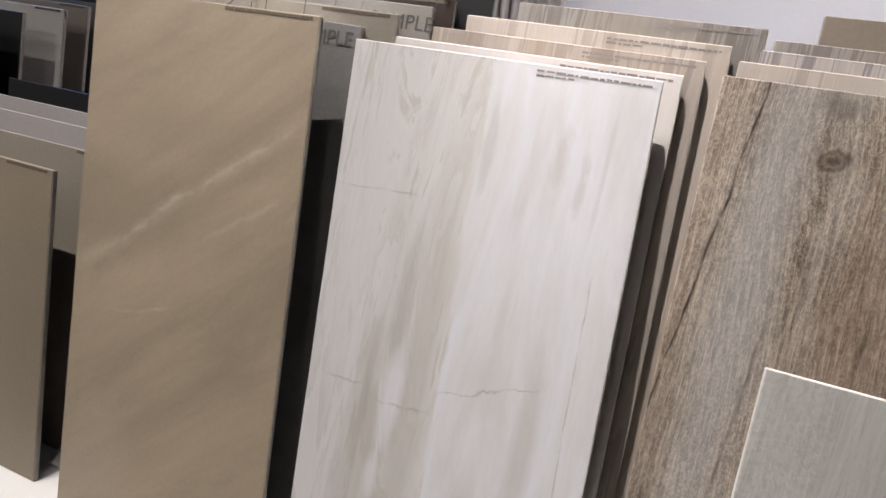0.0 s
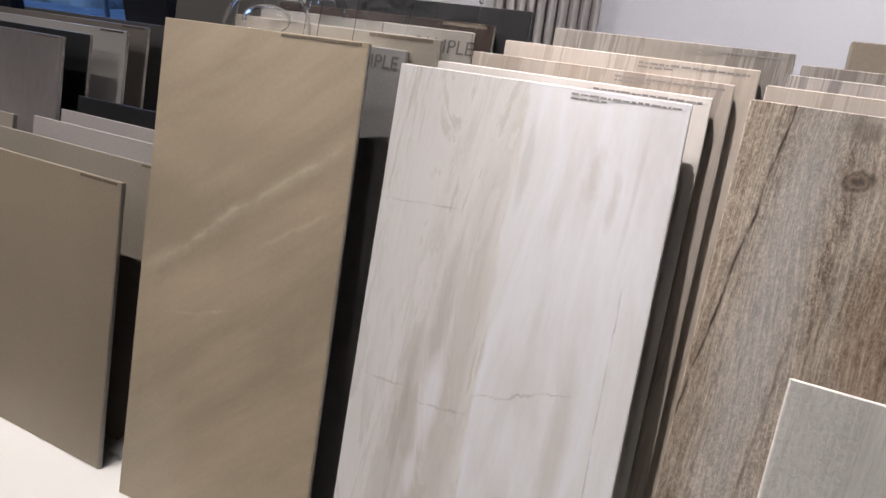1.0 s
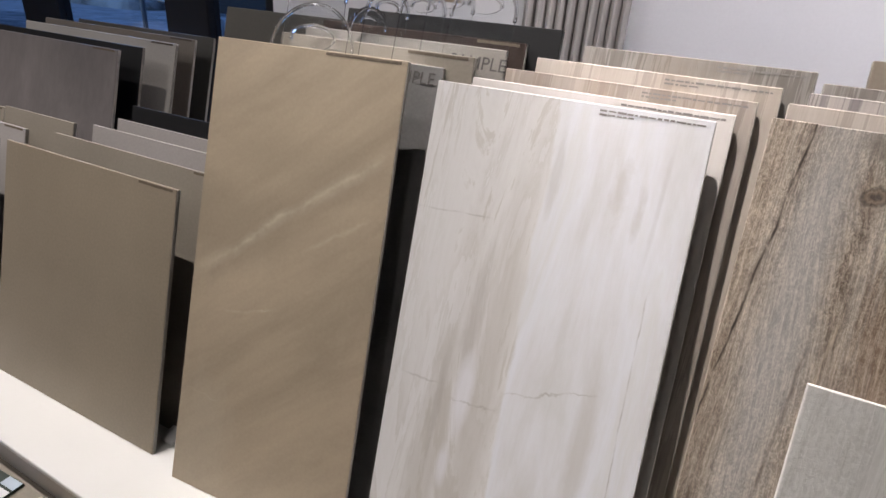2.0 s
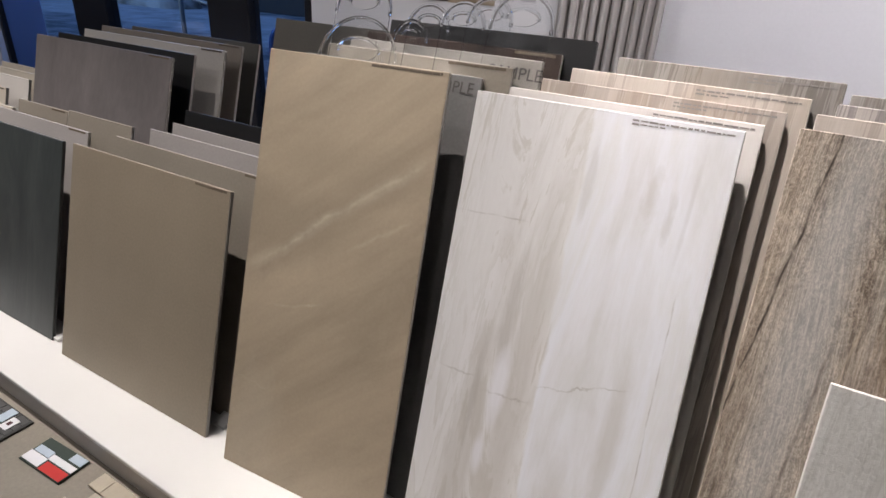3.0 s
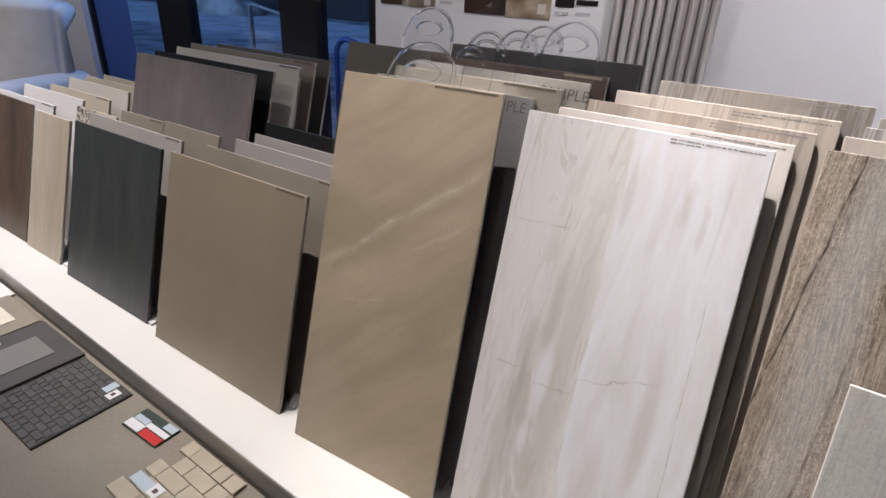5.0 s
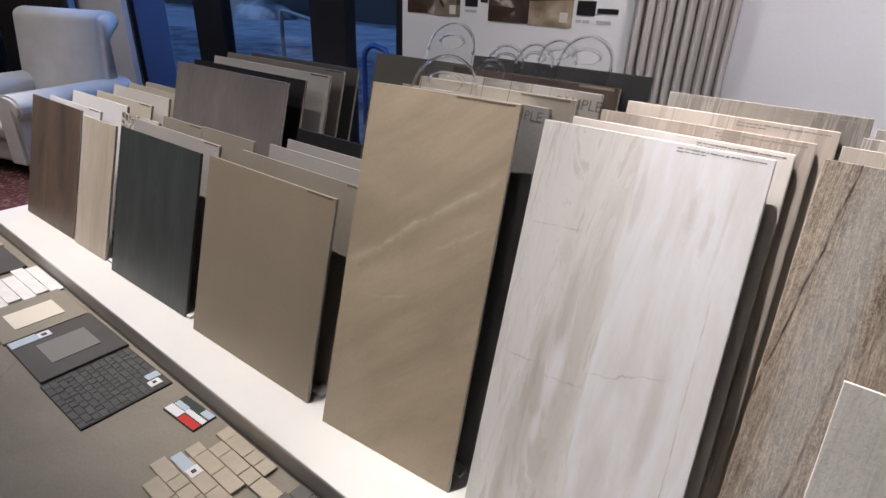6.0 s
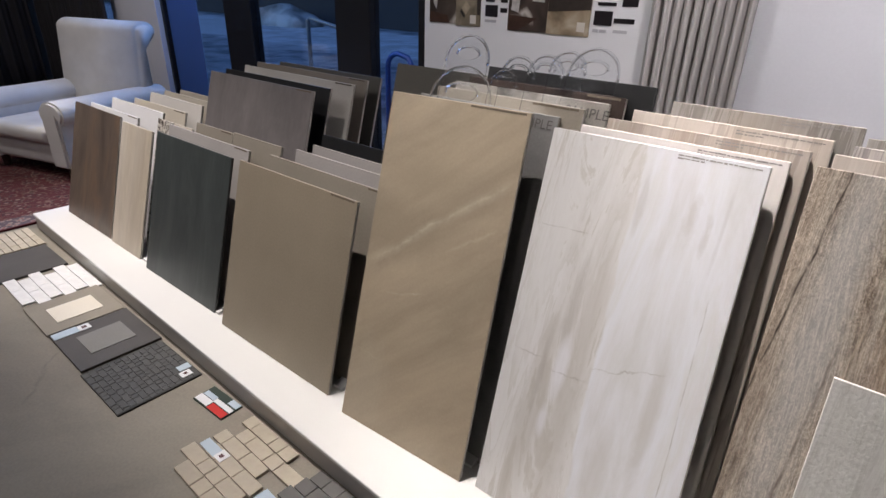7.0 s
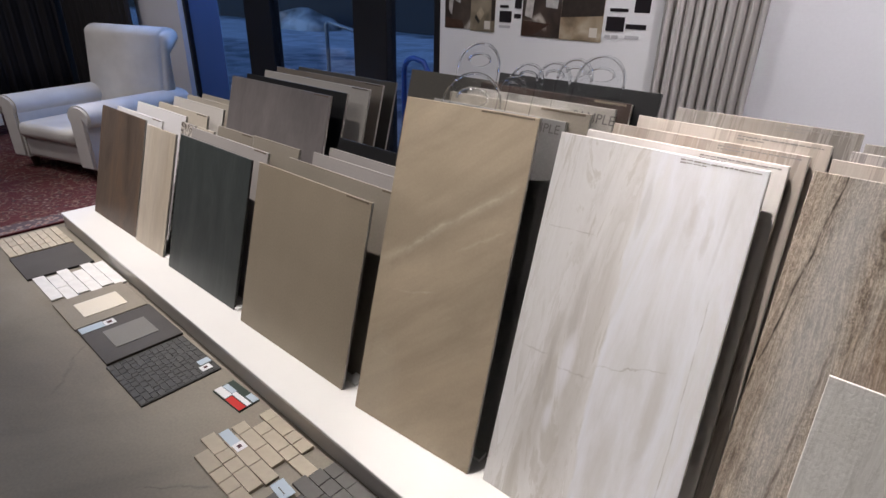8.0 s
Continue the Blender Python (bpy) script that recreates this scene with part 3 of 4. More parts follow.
def edge_print(w, h, y, length, seed, strip):
    """Fine unreadable print along the top right edge: two rows of thin bars, or one closely set dark row."""
    rnd = random.Random(seed)
    bm = bmesh.new()
    for row in range(1 if strip else 2):
        x = w - 0.012 - length
        end = w - 0.012 if row == 0 else w - 0.012 - length * 0.66
        while x < end:
            s = rnd.uniform(0.012, 0.030) if strip else rnd.uniform(0.004, 0.014)
            z = h - (0.0052 if strip else 0.009 + 0.0056 * row) + rnd.uniform(-0.0003, 0.0003)
            half = 0.0026 if strip else rnd.uniform(0.0010, 0.0016)
            add_box(bm, x, y - 0.0005, z - half, min(x + s, end), y, z + half)
            x += s + (0.0008 if strip else rnd.uniform(0.0010, 0.0028))
    return bm


INK = mat("dark_print", (0.10, 0.09, 0.085), 0.6)
PRINT = mat("fine_grey_print", (0.27, 0.25, 0.24), 0.6)
STRIP = mat("brown_print_strip", (0.13, 0.10, 0.07), 0.6)
# unseen tile backs, near black so less light bounces into the gaps
BACK = mat("darkened_clay_tile_back", (0.05, 0.042, 0.037), 0.85)
EDGE = mat("unglazed_tile_edge", (0.42, 0.40, 0.37), 0.7)
_v = coords(EDGE)
paint(EDGE, ramp(EDGE, noise_of(EDGE, _v, 60, 3), [(0.3, (0.34, 0.32, 0.29)), (0.7, (0.46, 0.44, 0.40))]))
EDGE_DARK = mat("dark_tile_edge", (0.05, 0.05, 0.05), 0.6)


def tile(material, x0, x1, y_top, z_top, label, y_base=None, yaw=0.0, printed=0.2, thick=0.009, edge=None, seed=1, group="tile samples", skew=None, strip=True):
    """A sample slab standing on the platform and leaning back; x0, x1, y_top, z_top give its top front edge, skew how far the top stands to the left of the foot."""
    rise = z_top - ZL
    y_base = y_top - 0.315 * rise if y_base is None else y_base
    skew = (0.05 if x0 > 0 else 0.03) * rise if skew is None else skew
    lean = math.degrees(math.atan2(y_top - y_base, rise))
    h = math.hypot(y_top - y_base, rise)
    w = x1 - x0
    m = pose(x0 + skew, y_base, ZL + 0.0005, -lean, 0, yaw)
    ob = thing("sample_tile", m, label, "tile", group)

    def slanted(bm):
        for v in bm.verts:
            v.co.x -= skew * v.co.z / h
        return bm

    part("slab", slanted(box(0, 0, 0, w, thick, h, 0.0012)), material, ob)
    part("side_edge", slanted(box(w - 0.0002, 0.001, 0.001, w + 0.0008, thick - 0.0005, h - 0.001)), edge or EDGE, ob, "raw side edge of the tile")
    part("back_face", slanted(box(0.0015, thick - 0.0002, 0.0015, w - 0.0015, thick + 0.0008, h - 0.002)), BACK, ob, "clay back, darkened to deepen the shade between tiles")
    if printed:
        part("edge_print", slanted(edge_print(w, h, 0.0, min(printed, w - 0.03), seed, strip)), STRIP if strip else PRINT, ob, "fine dark print along the top edge")
    return ob


BEIGE = plain_tile("beige_tile", (0.275, 0.23, 0.172), 0.42, 0.07)
BEIGE2 = plain_tile("beige_grey_tile", (0.275, 0.243, 0.20), 0.45, 0.05, 3.0)
TALL = stone_tile("beige_veined_stone", (0.395, 0.325, 0.238), (0.60, 0.525, 0.41), 0.4, 0.4, 40)
MARBLE = marble_tile("white_streaked_marble")
MARBLE2 = streak_tile("pale_pink_white_tile", [(0.3, (0.66, 0.61, 0.57)), (0.6, (0.80, 0.76, 0.73))], 5.3, 0.4, 9.0, 0.8, None, 0.12, 0.0001)
OAK = streak_tile("pale_oak_tile", [(0.3, (0.25, 0.205, 0.175)), (0.45, (0.41, 0.355, 0.31)), (0.65, (0.53, 0.475, 0.425))], 2.7, 0.5, 16, 0.8, (0.40, 0.32, 0.25), 0.25, stripe=0.5)
GREYSTONE = plain_tile("grey_beige_tile", (0.27, 0.25, 0.225), 0.5, 0.08, 1.0)
CREAM = streak_tile("cream_wood_tile", [(0.3, (0.40, 0.345, 0.30)), (0.5, (0.55, 0.49, 0.435)), (0.7, (0.64, 0.585, 0.53))], 7.7, 0.5, 18, 0.8, (0.45, 0.37, 0.29), 0.2, stripe=0.55)
BARN = barn_tile("grey_brown_barnwood_tile")
BARN2 = streak_tile("grey_wood_tile", [(0.3, (0.17, 0.15, 0.135)), (0.5, (0.29, 0.265, 0.245)), (0.7, (0.39, 0.365, 0.34))], 9.1, 0.6, 14, 1.0, (0.26, 0.21, 0.17), 0.35, stripe=0.55)
PURPLE = streak_tile("striped_grey_tile", [(0.3, (0.17, 0.155, 0.16)), (0.5, (0.42, 0.39, 0.38)), (0.65, (0.55, 0.51, 0.48))], 2.2, 0.5, 50, 0.7, None, 0.2, stripe=0.6)
LIMEW = limewash_tile("limewashed_grey_tile")
SLATE = streak_tile("dark_slate_tile", [(0.3, (0.034, 0.041, 0.041)), (0.48, (0.048, 0.056, 0.055)), (0.7, (0.076, 0.086, 0.084))], 1.5, 0.32, 12, 2.4, None, 0.3, 0.0003, wander=1.2)
BLACKT = plain_tile("black_tile", (0.014, 0.014, 0.015), 0.38, 0.1)
BROWNW = streak_tile("dark_brown_tile", [(0.32, (0.050, 0.034, 0.025)), (0.44, (0.105, 0.078, 0.06)), (0.53, (0.155, 0.098, 0.06)), (0.66, (0.15, 0.122, 0.10))], 3.3, 0.4, 7, 1.6, None, 0.3, wander=1.2)
ASH = streak_tile("light_ash_wood_tile", [(0.3, (0.34, 0.275, 0.205)), (0.5, (0.47, 0.40, 0.31)), (0.7, (0.56, 0.49, 0.39))], 8.8, 0.5, 9, 1.6, (0.58, 0.535, 0.47), 0.22, stripe=0.25, wander=1.2)
OFFW = plain_tile("off_white_tile", (0.66, 0.62, 0.57), 0.35, 0.03)
PURE = plain_tile("white_tile", (0.76, 0.74, 0.74), 0.25, 0.02)
IVORY = plain_tile("ivory_tile", (0.56, 0.50, 0.41), 0.4, 0.04)
LGREY = plain_tile("light_grey_tile", (0.365, 0.34, 0.325), 0.45, 0.04)
MGREY = streak_tile("warm_grey_tile", [(0.3, (0.135, 0.121, 0.12)), (0.5, (0.17, 0.153, 0.151)), (0.7, (0.21, 0.19, 0.187))], 2.4, 0.4, 6, 3.0, None, 0.25, 0.0003)
CEMENT = plain_tile("cement_grey_tile", (0.21, 0.205, 0.20), 0.5, 0.32, 5.0)
OLIVE = plain_tile("olive_grey_tile", (0.07, 0.064, 0.054), 0.45, 0.08, 7.0)
DKBROWN = plain_tile("glossy_dark_brown_tile", (0.062, 0.046, 0.040), 0.2, 0.15, 9.0)
TAUPE = plain_tile("taupe_tile", (0.26, 0.22, 0.18), 0.45, 0.08, 8.0)

# front row
tile(BROWNW, -2.097, -1.591, 0.340, 0.616, "dark brown streaked tile sample leaning on the platform", 0.172, printed=0, skew=0.025)
tile(ASH, -1.550, -1.270, 0.330, 0.606, "narrow light ash wood-look tile sample", 0.166, printed=0, skew=0.01)
tile(SLATE, -1.176, -0.640, 0.310, 0.629, "dark slate-grey square tile sample", 0.148, printed=0, edge=EDGE_DARK, skew=0.012)
tile(BEIGE, -0.566, 0.012, 0.297, 0.641, "plain beige square tile sample", 0.128, printed=0.1, seed=3, skew=0.02)
tile(TALL, 0.073, 0.480, 0.404, 0.934, "tall beige stone-look tile sample with pale veins", 0.109, yaw=3.6, printed=0.15, seed=4, skew=0.042)
tile(MARBLE, 0.516, 0.953, 0.444, 0.909, "tall white marble-look tile sample with grey-beige streaks", 0.150, yaw=1.0, printed=0.15, seed=5, skew=0.043, strip=False)
tile(BARN, 1.014, 1.450, 0.450, 0.926, "tall weathered barn-wood tile sample with a dark knot", 0.168, printed=0, skew=0.03)
tile(LIMEW, 1.141, 1.450, 0.322, 0.618, "grey limewashed wood-look tile sample in front of a taller one", 0.15, printed=0, skew=0.018)

# behind the marble tile
for i, (m, x0, x1, y, z, lab) in enumerate(((MARBLE2, 0.556, 0.971, 0.485, 0.916, "pale pinkish white tile sample with fine print"), (OAK, 0.606, 0.995, 0.508, 0.935, "pale oak-look tile sample with fine print"),
                                            (CREAM, 0.651, 1.022, 0.530, 0.956, "cream wood-look tile sample with a grey patch"), (BARN2, 0.723, 1.06, 0.553, 0.981, "grey weathered wood-look tile sample"))):
    tile(m, x0, x1, y, z, lab, printed=0.15 if i < 3 else 0.12, seed=11 + i, strip=False)
# behind the barn-wood tile
for i, (m, x0, y, z, lab) in enumerate(((CREAM, 1.019, 0.490, 0.942, "cream wood-look tile sample"), (PURPLE, 1.042, 0.508, 0.957, "tile sample with narrow grey stripes"),
                                        (BARN2, 1.056, 0.526, 0.970, "grey wood-look tile sample"), (TAUPE, 1.108, 0.560, 1.004, "plain taupe tile sample"))):
    tile(m, x0 + 0.012, x0 + 0.42, y, z, lab, printed=0, seed=21 + i)
# behind the tall beige tile
t2 = tile(CEMENT, 0.082, 0.502, 0.478, 0.924, "cement-grey tile sample with large dark lettering", printed=0)
t3 = tile(BEIGE2, 0.126, 0.551, 0.498, 0.946, "beige-grey tile sample with fine print", printed=0.12, seed=32)
t4 = tile(GREYSTONE, 0.168, 0.598, 0.522, 0.961, "grey tile sample with large dark lettering", printed=0)
t5 = tile(DKBROWN, 0.195, 0.625, 0.544, 0.974, "dark brown glossy tile sample", printed=0.08, seed=33)
tile(OLIVE, -0.092, 0.230, 0.570, 0.976, "olive-grey tile sample at the back of the rack", printed=0)
tile(BLACKT, 0.233, 0.676, 0.575, 1.0, "black tile sample at the back of the rack", printed=0, edge=EDGE_DARK)
# white plastic wedges between the feet of the front tiles
WEDGE = mat("white_plastic_wedge", (0.72, 0.71, 0.70), 0.4)
for x, y in ((-0.626, 0.165), (0.030, 0.180), (0.500, 0.200), (-1.225, 0.185)):
    wd = thing("spacer_wedge", pose(x, y, ZL, 0, 0, -1.45), "small white plastic wedge between tile feet", "wedge", "spacer wedges")
    bm = box(-0.02, -0.012, 0.0002, 0.02, 0.06, 0.022, 0.001)
    for v in bm.verts:
        if v.co.z > 0.015 and v.co.y < 0.0:
            v.co.z -= 0.012
    part("wedge_block", bm, WEDGE, wd)
# behind the beige tile
tile(BEIGE2, -0.510, 0.040, 0.380, 0.653, "beige-grey tile sample with a small dark label", printed=0.06, seed=41)
tile(LGREY, -0.430, 0.060, 0.428, 0.678, "light grey tile sample in the rack", printed=0)
tile(LGREY, -0.395, 0.080, 0.472, 0.692, "light grey tile sample, rearmost of the pair", printed=0)
tile(BLACKT, -0.420, 0.090, 0.535, 0.712, "black tile sample lying behind grey ones", printed=0, edge=EDGE_DARK)
# behind the slate tile
tile(LGREY, -1.240, -0.660, 0.392, 0.634, "pale grey tile sample with a small label", printed=0.08, seed=51)
tile(BEIGE2, -1.110, -0.842, 0.445, 0.655, "small beige-grey tile sample", printed=0.07, seed=52)
tile(BEIGE2, -0.840, -0.540, 0.447, 0.660, "small beige-grey tile sample", printed=0)
# tall group at the back
for i, (m, x0, x1, y, z, lab) in enumerate(((MGREY, -1.22, -0.535, 0.60, 0.833, "large warm grey tile sample"), (BLACKT, -1.20, -0.515, 0.66, 0.838, "large black tile sample"),
                                            (OFFW, -1.18, -0.478, 0.74, 0.848, "large off-white tile sample"), (TAUPE, -1.19, -0.481, 0.81, 0.856, "large taupe tile sample"),
                                            (OLIVE, -1.12, -0.480, 0.88, 0.858, "large olive-grey tile sample"))):
    tile(m, x0, x1, y, z, lab, printed=0.09 if i in (0, 2, 3) else 0, seed=61 + i)
# behind the brown and ash tiles
for i, (m, x0, x1, y, z, lab) in enumerate(((PURE, -2.07, -1.555, 0.40, 0.608, "white tile sample with a dark label strip"), (PURE, -1.95, -1.43, 0.46, 0.640, "glossy white tile sample"),
                                            (IVORY, -1.84, -1.345, 0.52, 0.646, "ivory tile sample with a label"), (OFFW, -1.79, -1.305, 0.58, 0.673, "off-white tile sample in the rack"),
                                            (IVORY, -1.77, -1.29, 0.64, 0.676, "plain ivory tile sample in the rack"), (IVORY, -1.73, -1.25, 0.70, 0.678, "plain ivory tile sample in the rack"))):
    tile(m, x0, x1, y, z, lab, printed=0.09 if i in (0, 2) else 0, seed=71 + i)

# narrow patterned tile among the ivory ones
PATTERN = mat("ornament_tile", (0.6, 0.56, 0.5), 0.35)
_vo = PATTERN.node_tree.nodes.new("ShaderNodeTexVoronoi")
_vo.inputs["Scale"].default_value = 60
link(PATTERN, coords(PATTERN), _vo.inputs["Vector"])
_sp = mix(PATTERN, ramp(PATTERN, noise_of(PATTERN, coords(PATTERN), 55, 3, 0.6, 1.0), [(0.5, (0, 0, 0)), (0.56, (1, 1, 1))]), (0.62, 0.58, 0.52), (0.07, 0.05, 0.04))
_sp = mix(PATTERN, ramp(PATTERN, _vo.outputs["Distance"], [(0.25, (0.5, 0.5, 0.5)), (0.4, (0, 0, 0))]), _sp, (0.20, 0.15, 0.11))
paint(PATTERN, _sp)
tile(PATTERN, -1.385, -1.262, 0.415, 0.632, "narrow ivory tile sample with dark speckled ornament", printed=0)
ORN = tile(IVORY, -1.258, -1.120, 0.425, 0.628, "narrow ivory tile sample with a dark ornament band", printed=0)
for k in range(7):
    part("ornament", box(0.0 + 0.018 * k - 0.012, -0.0008, 0.536 - 0.004 * (k % 2), 0.013 + 0.018 * k - 0.012, 0.0, 0.552 - 0.003 * (k % 3), 0.0), INK, ORN)

# ---- armchair, rug, curtains, poster ----
CLOTH = mat("white_cotton_cover", (0.62, 0.60, 0.58), 0.85)
_v = coords(CLOTH)
_f = noise_of(CLOTH, _v, 220, 2)
paint(CLOTH, ramp(CLOTH, noise_of(CLOTH, _v, 6, 5), [(0.3, (0.56, 0.54, 0.52)), (0.7, (0.66, 0.64, 0.62))]), _f, 0.001, 0.3)
DARKW = mat("dark_wood_leg", (0.03, 0.02, 0.015), 0.4)


def rounded(bm, seg=3, width=0.04):
    bmesh.ops.bevel(bm, geom=list(bm.edges), offset=width, segments=seg, profile=0.5, affect="EDGES")
    return bm


def armchair(m, label):
    ob = thing("armchair", m, label, "armchair")
    # origin: middle of the seat front at floor height; x across, y towards the back
    part("body", rounded(box(-0.27, 0.02, 0.08, 0.27, 0.60, 0.22), 3, 0.025), CLOTH, ob, smooth=True)
    part("seat_cushion", rounded(box(-0.215, -0.01, 0.215, 0.215, 0.50, 0.315), 4, 0.035), CLOTH, ob, smooth=True)
    for s in (-1, 1):
        # scrolled arm: panel below, roll on top
        prof = [(0.205, 0.08), (0.315, 0.08), (0.315, 0.36)] + [(0.275 + 0.080 * math.cos(a), 0.400 + 0.074 * math.sin(a)) for a in np.linspace(-0.9, math.pi + 0.5, 26)] + [(0.205, 0.34)]
        bm = prism([(s * p, q) for p, q in prof], "y", 0.0, 0.62)
        bmesh.ops.bevel(bm, geom=[e for e in bm.edges if abs(e.verts[0].co.y - e.verts[1].co.y) < 1e-5 and min(e.verts[0].co.y, e.verts[1].co.y) < 0.01], offset=0.012, segments=2, affect="EDGES")
        part("arm", bm, CLOTH, ob, smooth=False)
    # back with a rolled top that falls to the rear
    prof = [(0.47, 0.22), (0.50, 0.55), (0.525, 0.80)] + [(0.60 - 0.075 * math.cos(a), 0.81 + 0.06 * math.sin(a)) for a in np.linspace(0.2, math.pi + 0.6, 14)] + [(0.60, 0.70), (0.60, 0.10), (0.47, 0.10)]
    bm = prism(prof, "x", -0.30, 0.30)
    bmesh.ops.bevel(bm, geom=[e for e in bm.edges if abs(abs(e.verts[0].co.x) - 0.30) < 1e-4 and abs(e.verts[0].co.x - e.verts[1].co.x) < 1e-4], offset=0.025, segments=3, affect="EDGES")
    part("backrest", bm, CLOTH, ob, smooth=True)
    for x in (-0.25, 0.25):
        for y in (0.06, 0.55):
            bm = bmesh.new()
            bmesh.ops.create_cone(bm, cap_ends=True, segments=10, radius1=0.016, radius2=0.026, depth=0.085, matrix=Matrix.Translation((x, y, 0.0435)))
            part("leg", bm, DARKW, ob, "turned dark wooden leg")
    return ob


chair = armchair(pose(-3.14, 0.30, 0.012, 0, 0, 17) @ Matrix.Diagonal((1.30, 1.28, 1.03, 1)), "white upholstered armchair with rolled arms and scrolled back")
second = copy_thing(chair, pose(-4.85, -0.48, 0.012, 0, 0, 10))
second["label"] = "white upholstered armchair beside the other one on the rug"

RUG = mat("red_persian_rug", (0.2, 0.05, 0.05), 0.95)
_v = coords(RUG)
vor = RUG.node_tree.nodes.new("ShaderNodeTexVoronoi")
vor.inputs["Scale"].default_value = 17
link(RUG, _v, vor.inputs["Vector"])
_c = ramp(RUG, vor.outputs["Distance"], [(0.16, (0.34, 0.25, 0.20)), (0.26, (0.015, 0.010, 0.018)), (0.36, (0.16, 0.022, 0.026)), (0.46, (0.03, 0.012, 0.018)), (0.56, (0.30, 0.20, 0.15)), (0.66, (0.10, 0.014, 0.018))])
_c = mix(RUG, ramp(RUG, noise_of(RUG, _v, 22, 4, 0.6, 1.0), [(0.47, (0, 0, 0)), (0.55, (0.8, 0.8, 0.8))]), _c, (0.11, 0.014, 0.018))
_c = mix(RUG, 1.0, _c, (0.62, 0.58, 0.60), "MULTIPLY")
paint(RUG, _c, noise_of(RUG, _v, 300, 2), 0.003, 0.6)
RUGB = mat("rug_border", (0.25, 0.2, 0.17), 0.95)
_v = coords(RUGB)
vor = RUGB.node_tree.nodes.new("ShaderNodeTexVoronoi")
vor.inputs["Scale"].default_value = 30
link(RUGB, _v, vor.inputs["Vector"])
paint(RUGB, ramp(RUGB, vor.outputs["Distance"], [(0.15, (0.16, 0.03, 0.035)), (0.3, (0.26, 0.21, 0.18)), (0.5, (0.07, 0.05, 0.06))]), noise_of(RUGB, _v, 300, 2), 0.003, 0.6)
rug = thing("rug", pose(-2.23, -0.05, 0), "dark red patterned persian rug on the floor", "rug")
part("field", box(-3.4, -2.3, 0.001, -0.14, 1.3, 0.010), RUG, rug)
part("border", box(-0.139, -2.3, 0.001, -0.012, 1.3, 0.011), RUGB, rug, "pale patterned rug border")
part("hem", box(-0.0119, -2.3, 0.001, 0.0, 1.3, 0.012), mat("rug_hem", (0.08, 0.015, 0.02), 0.95), rug, "dark red hem")


def curtain(name, x0, x1, y, z0, z1, material, folds, deep, label, along="x", seed=1):
    rnd = random.Random(seed)
    n = folds * 14
    ph = [rnd.uniform(-0.5, 0.5) for _ in range(folds + 1)]
    bm = bmesh.new()
    cols = []
    for i in range(n + 1):
        u = i / n
        k = u * folds
        a = ph[int(min(k, folds - 1))]
        d = deep * math.sin(math.tau * (k + 0.12 * a)) * (0.8 + 0.3 * a) + 0.3 * deep * math.sin(math.tau * 2 * k + a)
        col = []
        for z in np.linspace(z0, z1, 9):
            s = 1 - 0.25 * (z - z0) / (z1 - z0)
            p = x0 + (x1 - x0) * u
            col.append(bm.verts.new((p, y + d * s, z) if along == "x" else (y + d * s, p, z)))
        cols.append(col)
    for c0, c1 in zip(cols, cols[1:]):
        for k in range(8):
            bm.faces.new((c0[k], c1[k], c1[k + 1], c0[k + 1]))
    bmesh.ops.recalc_face_normals(bm, faces=bm.faces)
    ob = part(name, bm, material, smooth=True)
    ob.modifiers.new("thickness", "SOLIDIFY").thickness = 0.003
    return tagged(ob, label, "curtain")


DRAPE = mat("grey_taupe_drape", (0.36, 0.33, 0.31), 0.8)
_v = coords(DRAPE)
paint(DRAPE, ramp(DRAPE, noise_of(DRAPE, coords(DRAPE, scale=(30, 30, 1)), 2, 4), [(0.3, (0.45, 0.42, 0.40)), (0.7, (0.54, 0.51, 0.49))]), noise_of(DRAPE, _v, 400, 2), 0.0006, 0.3)
curtain("curtain", 0.238, 0.605, 1.62, 0.02, 2.7, DRAPE, 10, 0.029, "floor-length taupe grey curtain in even folds", seed=2)
NIGHT = mat("black_drape", (0.018, 0.016, 0.018), 0.8)
paint(NIGHT, ramp(NIGHT, noise_of(NIGHT, coords(NIGHT, scale=(30, 30, 1)), 2, 4), [(0.3, (0.012, 0.011, 0.013)), (0.7, (0.03, 0.026, 0.03))]))
curtain("curtain", -0.9, 1.5, -6.45, 0.02, 2.7, NIGHT, 16, 0.04, "dark heavy curtain along the side wall", along="y", seed=7)
curtain("curtain", -6.4, -4.60, 1.55, 0.02, 2.7, NIGHT, 13, 0.04, "dark heavy curtain drawn across the window", seed=5)

# poster board
BOARD = mat("white_poster_board", (0.72, 0.71, 0.71), 0.5)
board = thing("poster_board", pose(0.025, 1.655, 0), "white wall board with room photographs and dark swatches", "poster")
part("board", box(-0.965, 0, 0.35, 0.205, 0.012, 2.2, 0.002), BOARD, board)


def photo(name, x0, x1, z0, z1, stops, scale, seed, label):
    m = mat(name, stops[0][1], 0.3)
    v = coords(m, shift=(seed, 0, seed))
    paint(m, ramp(m, noise_of(m, v, scale, 3, 0.5, 0.5), stops))
    part("photo", box(x0, -0.0025, z0, x1, -0.0002, z1), m, board, label)


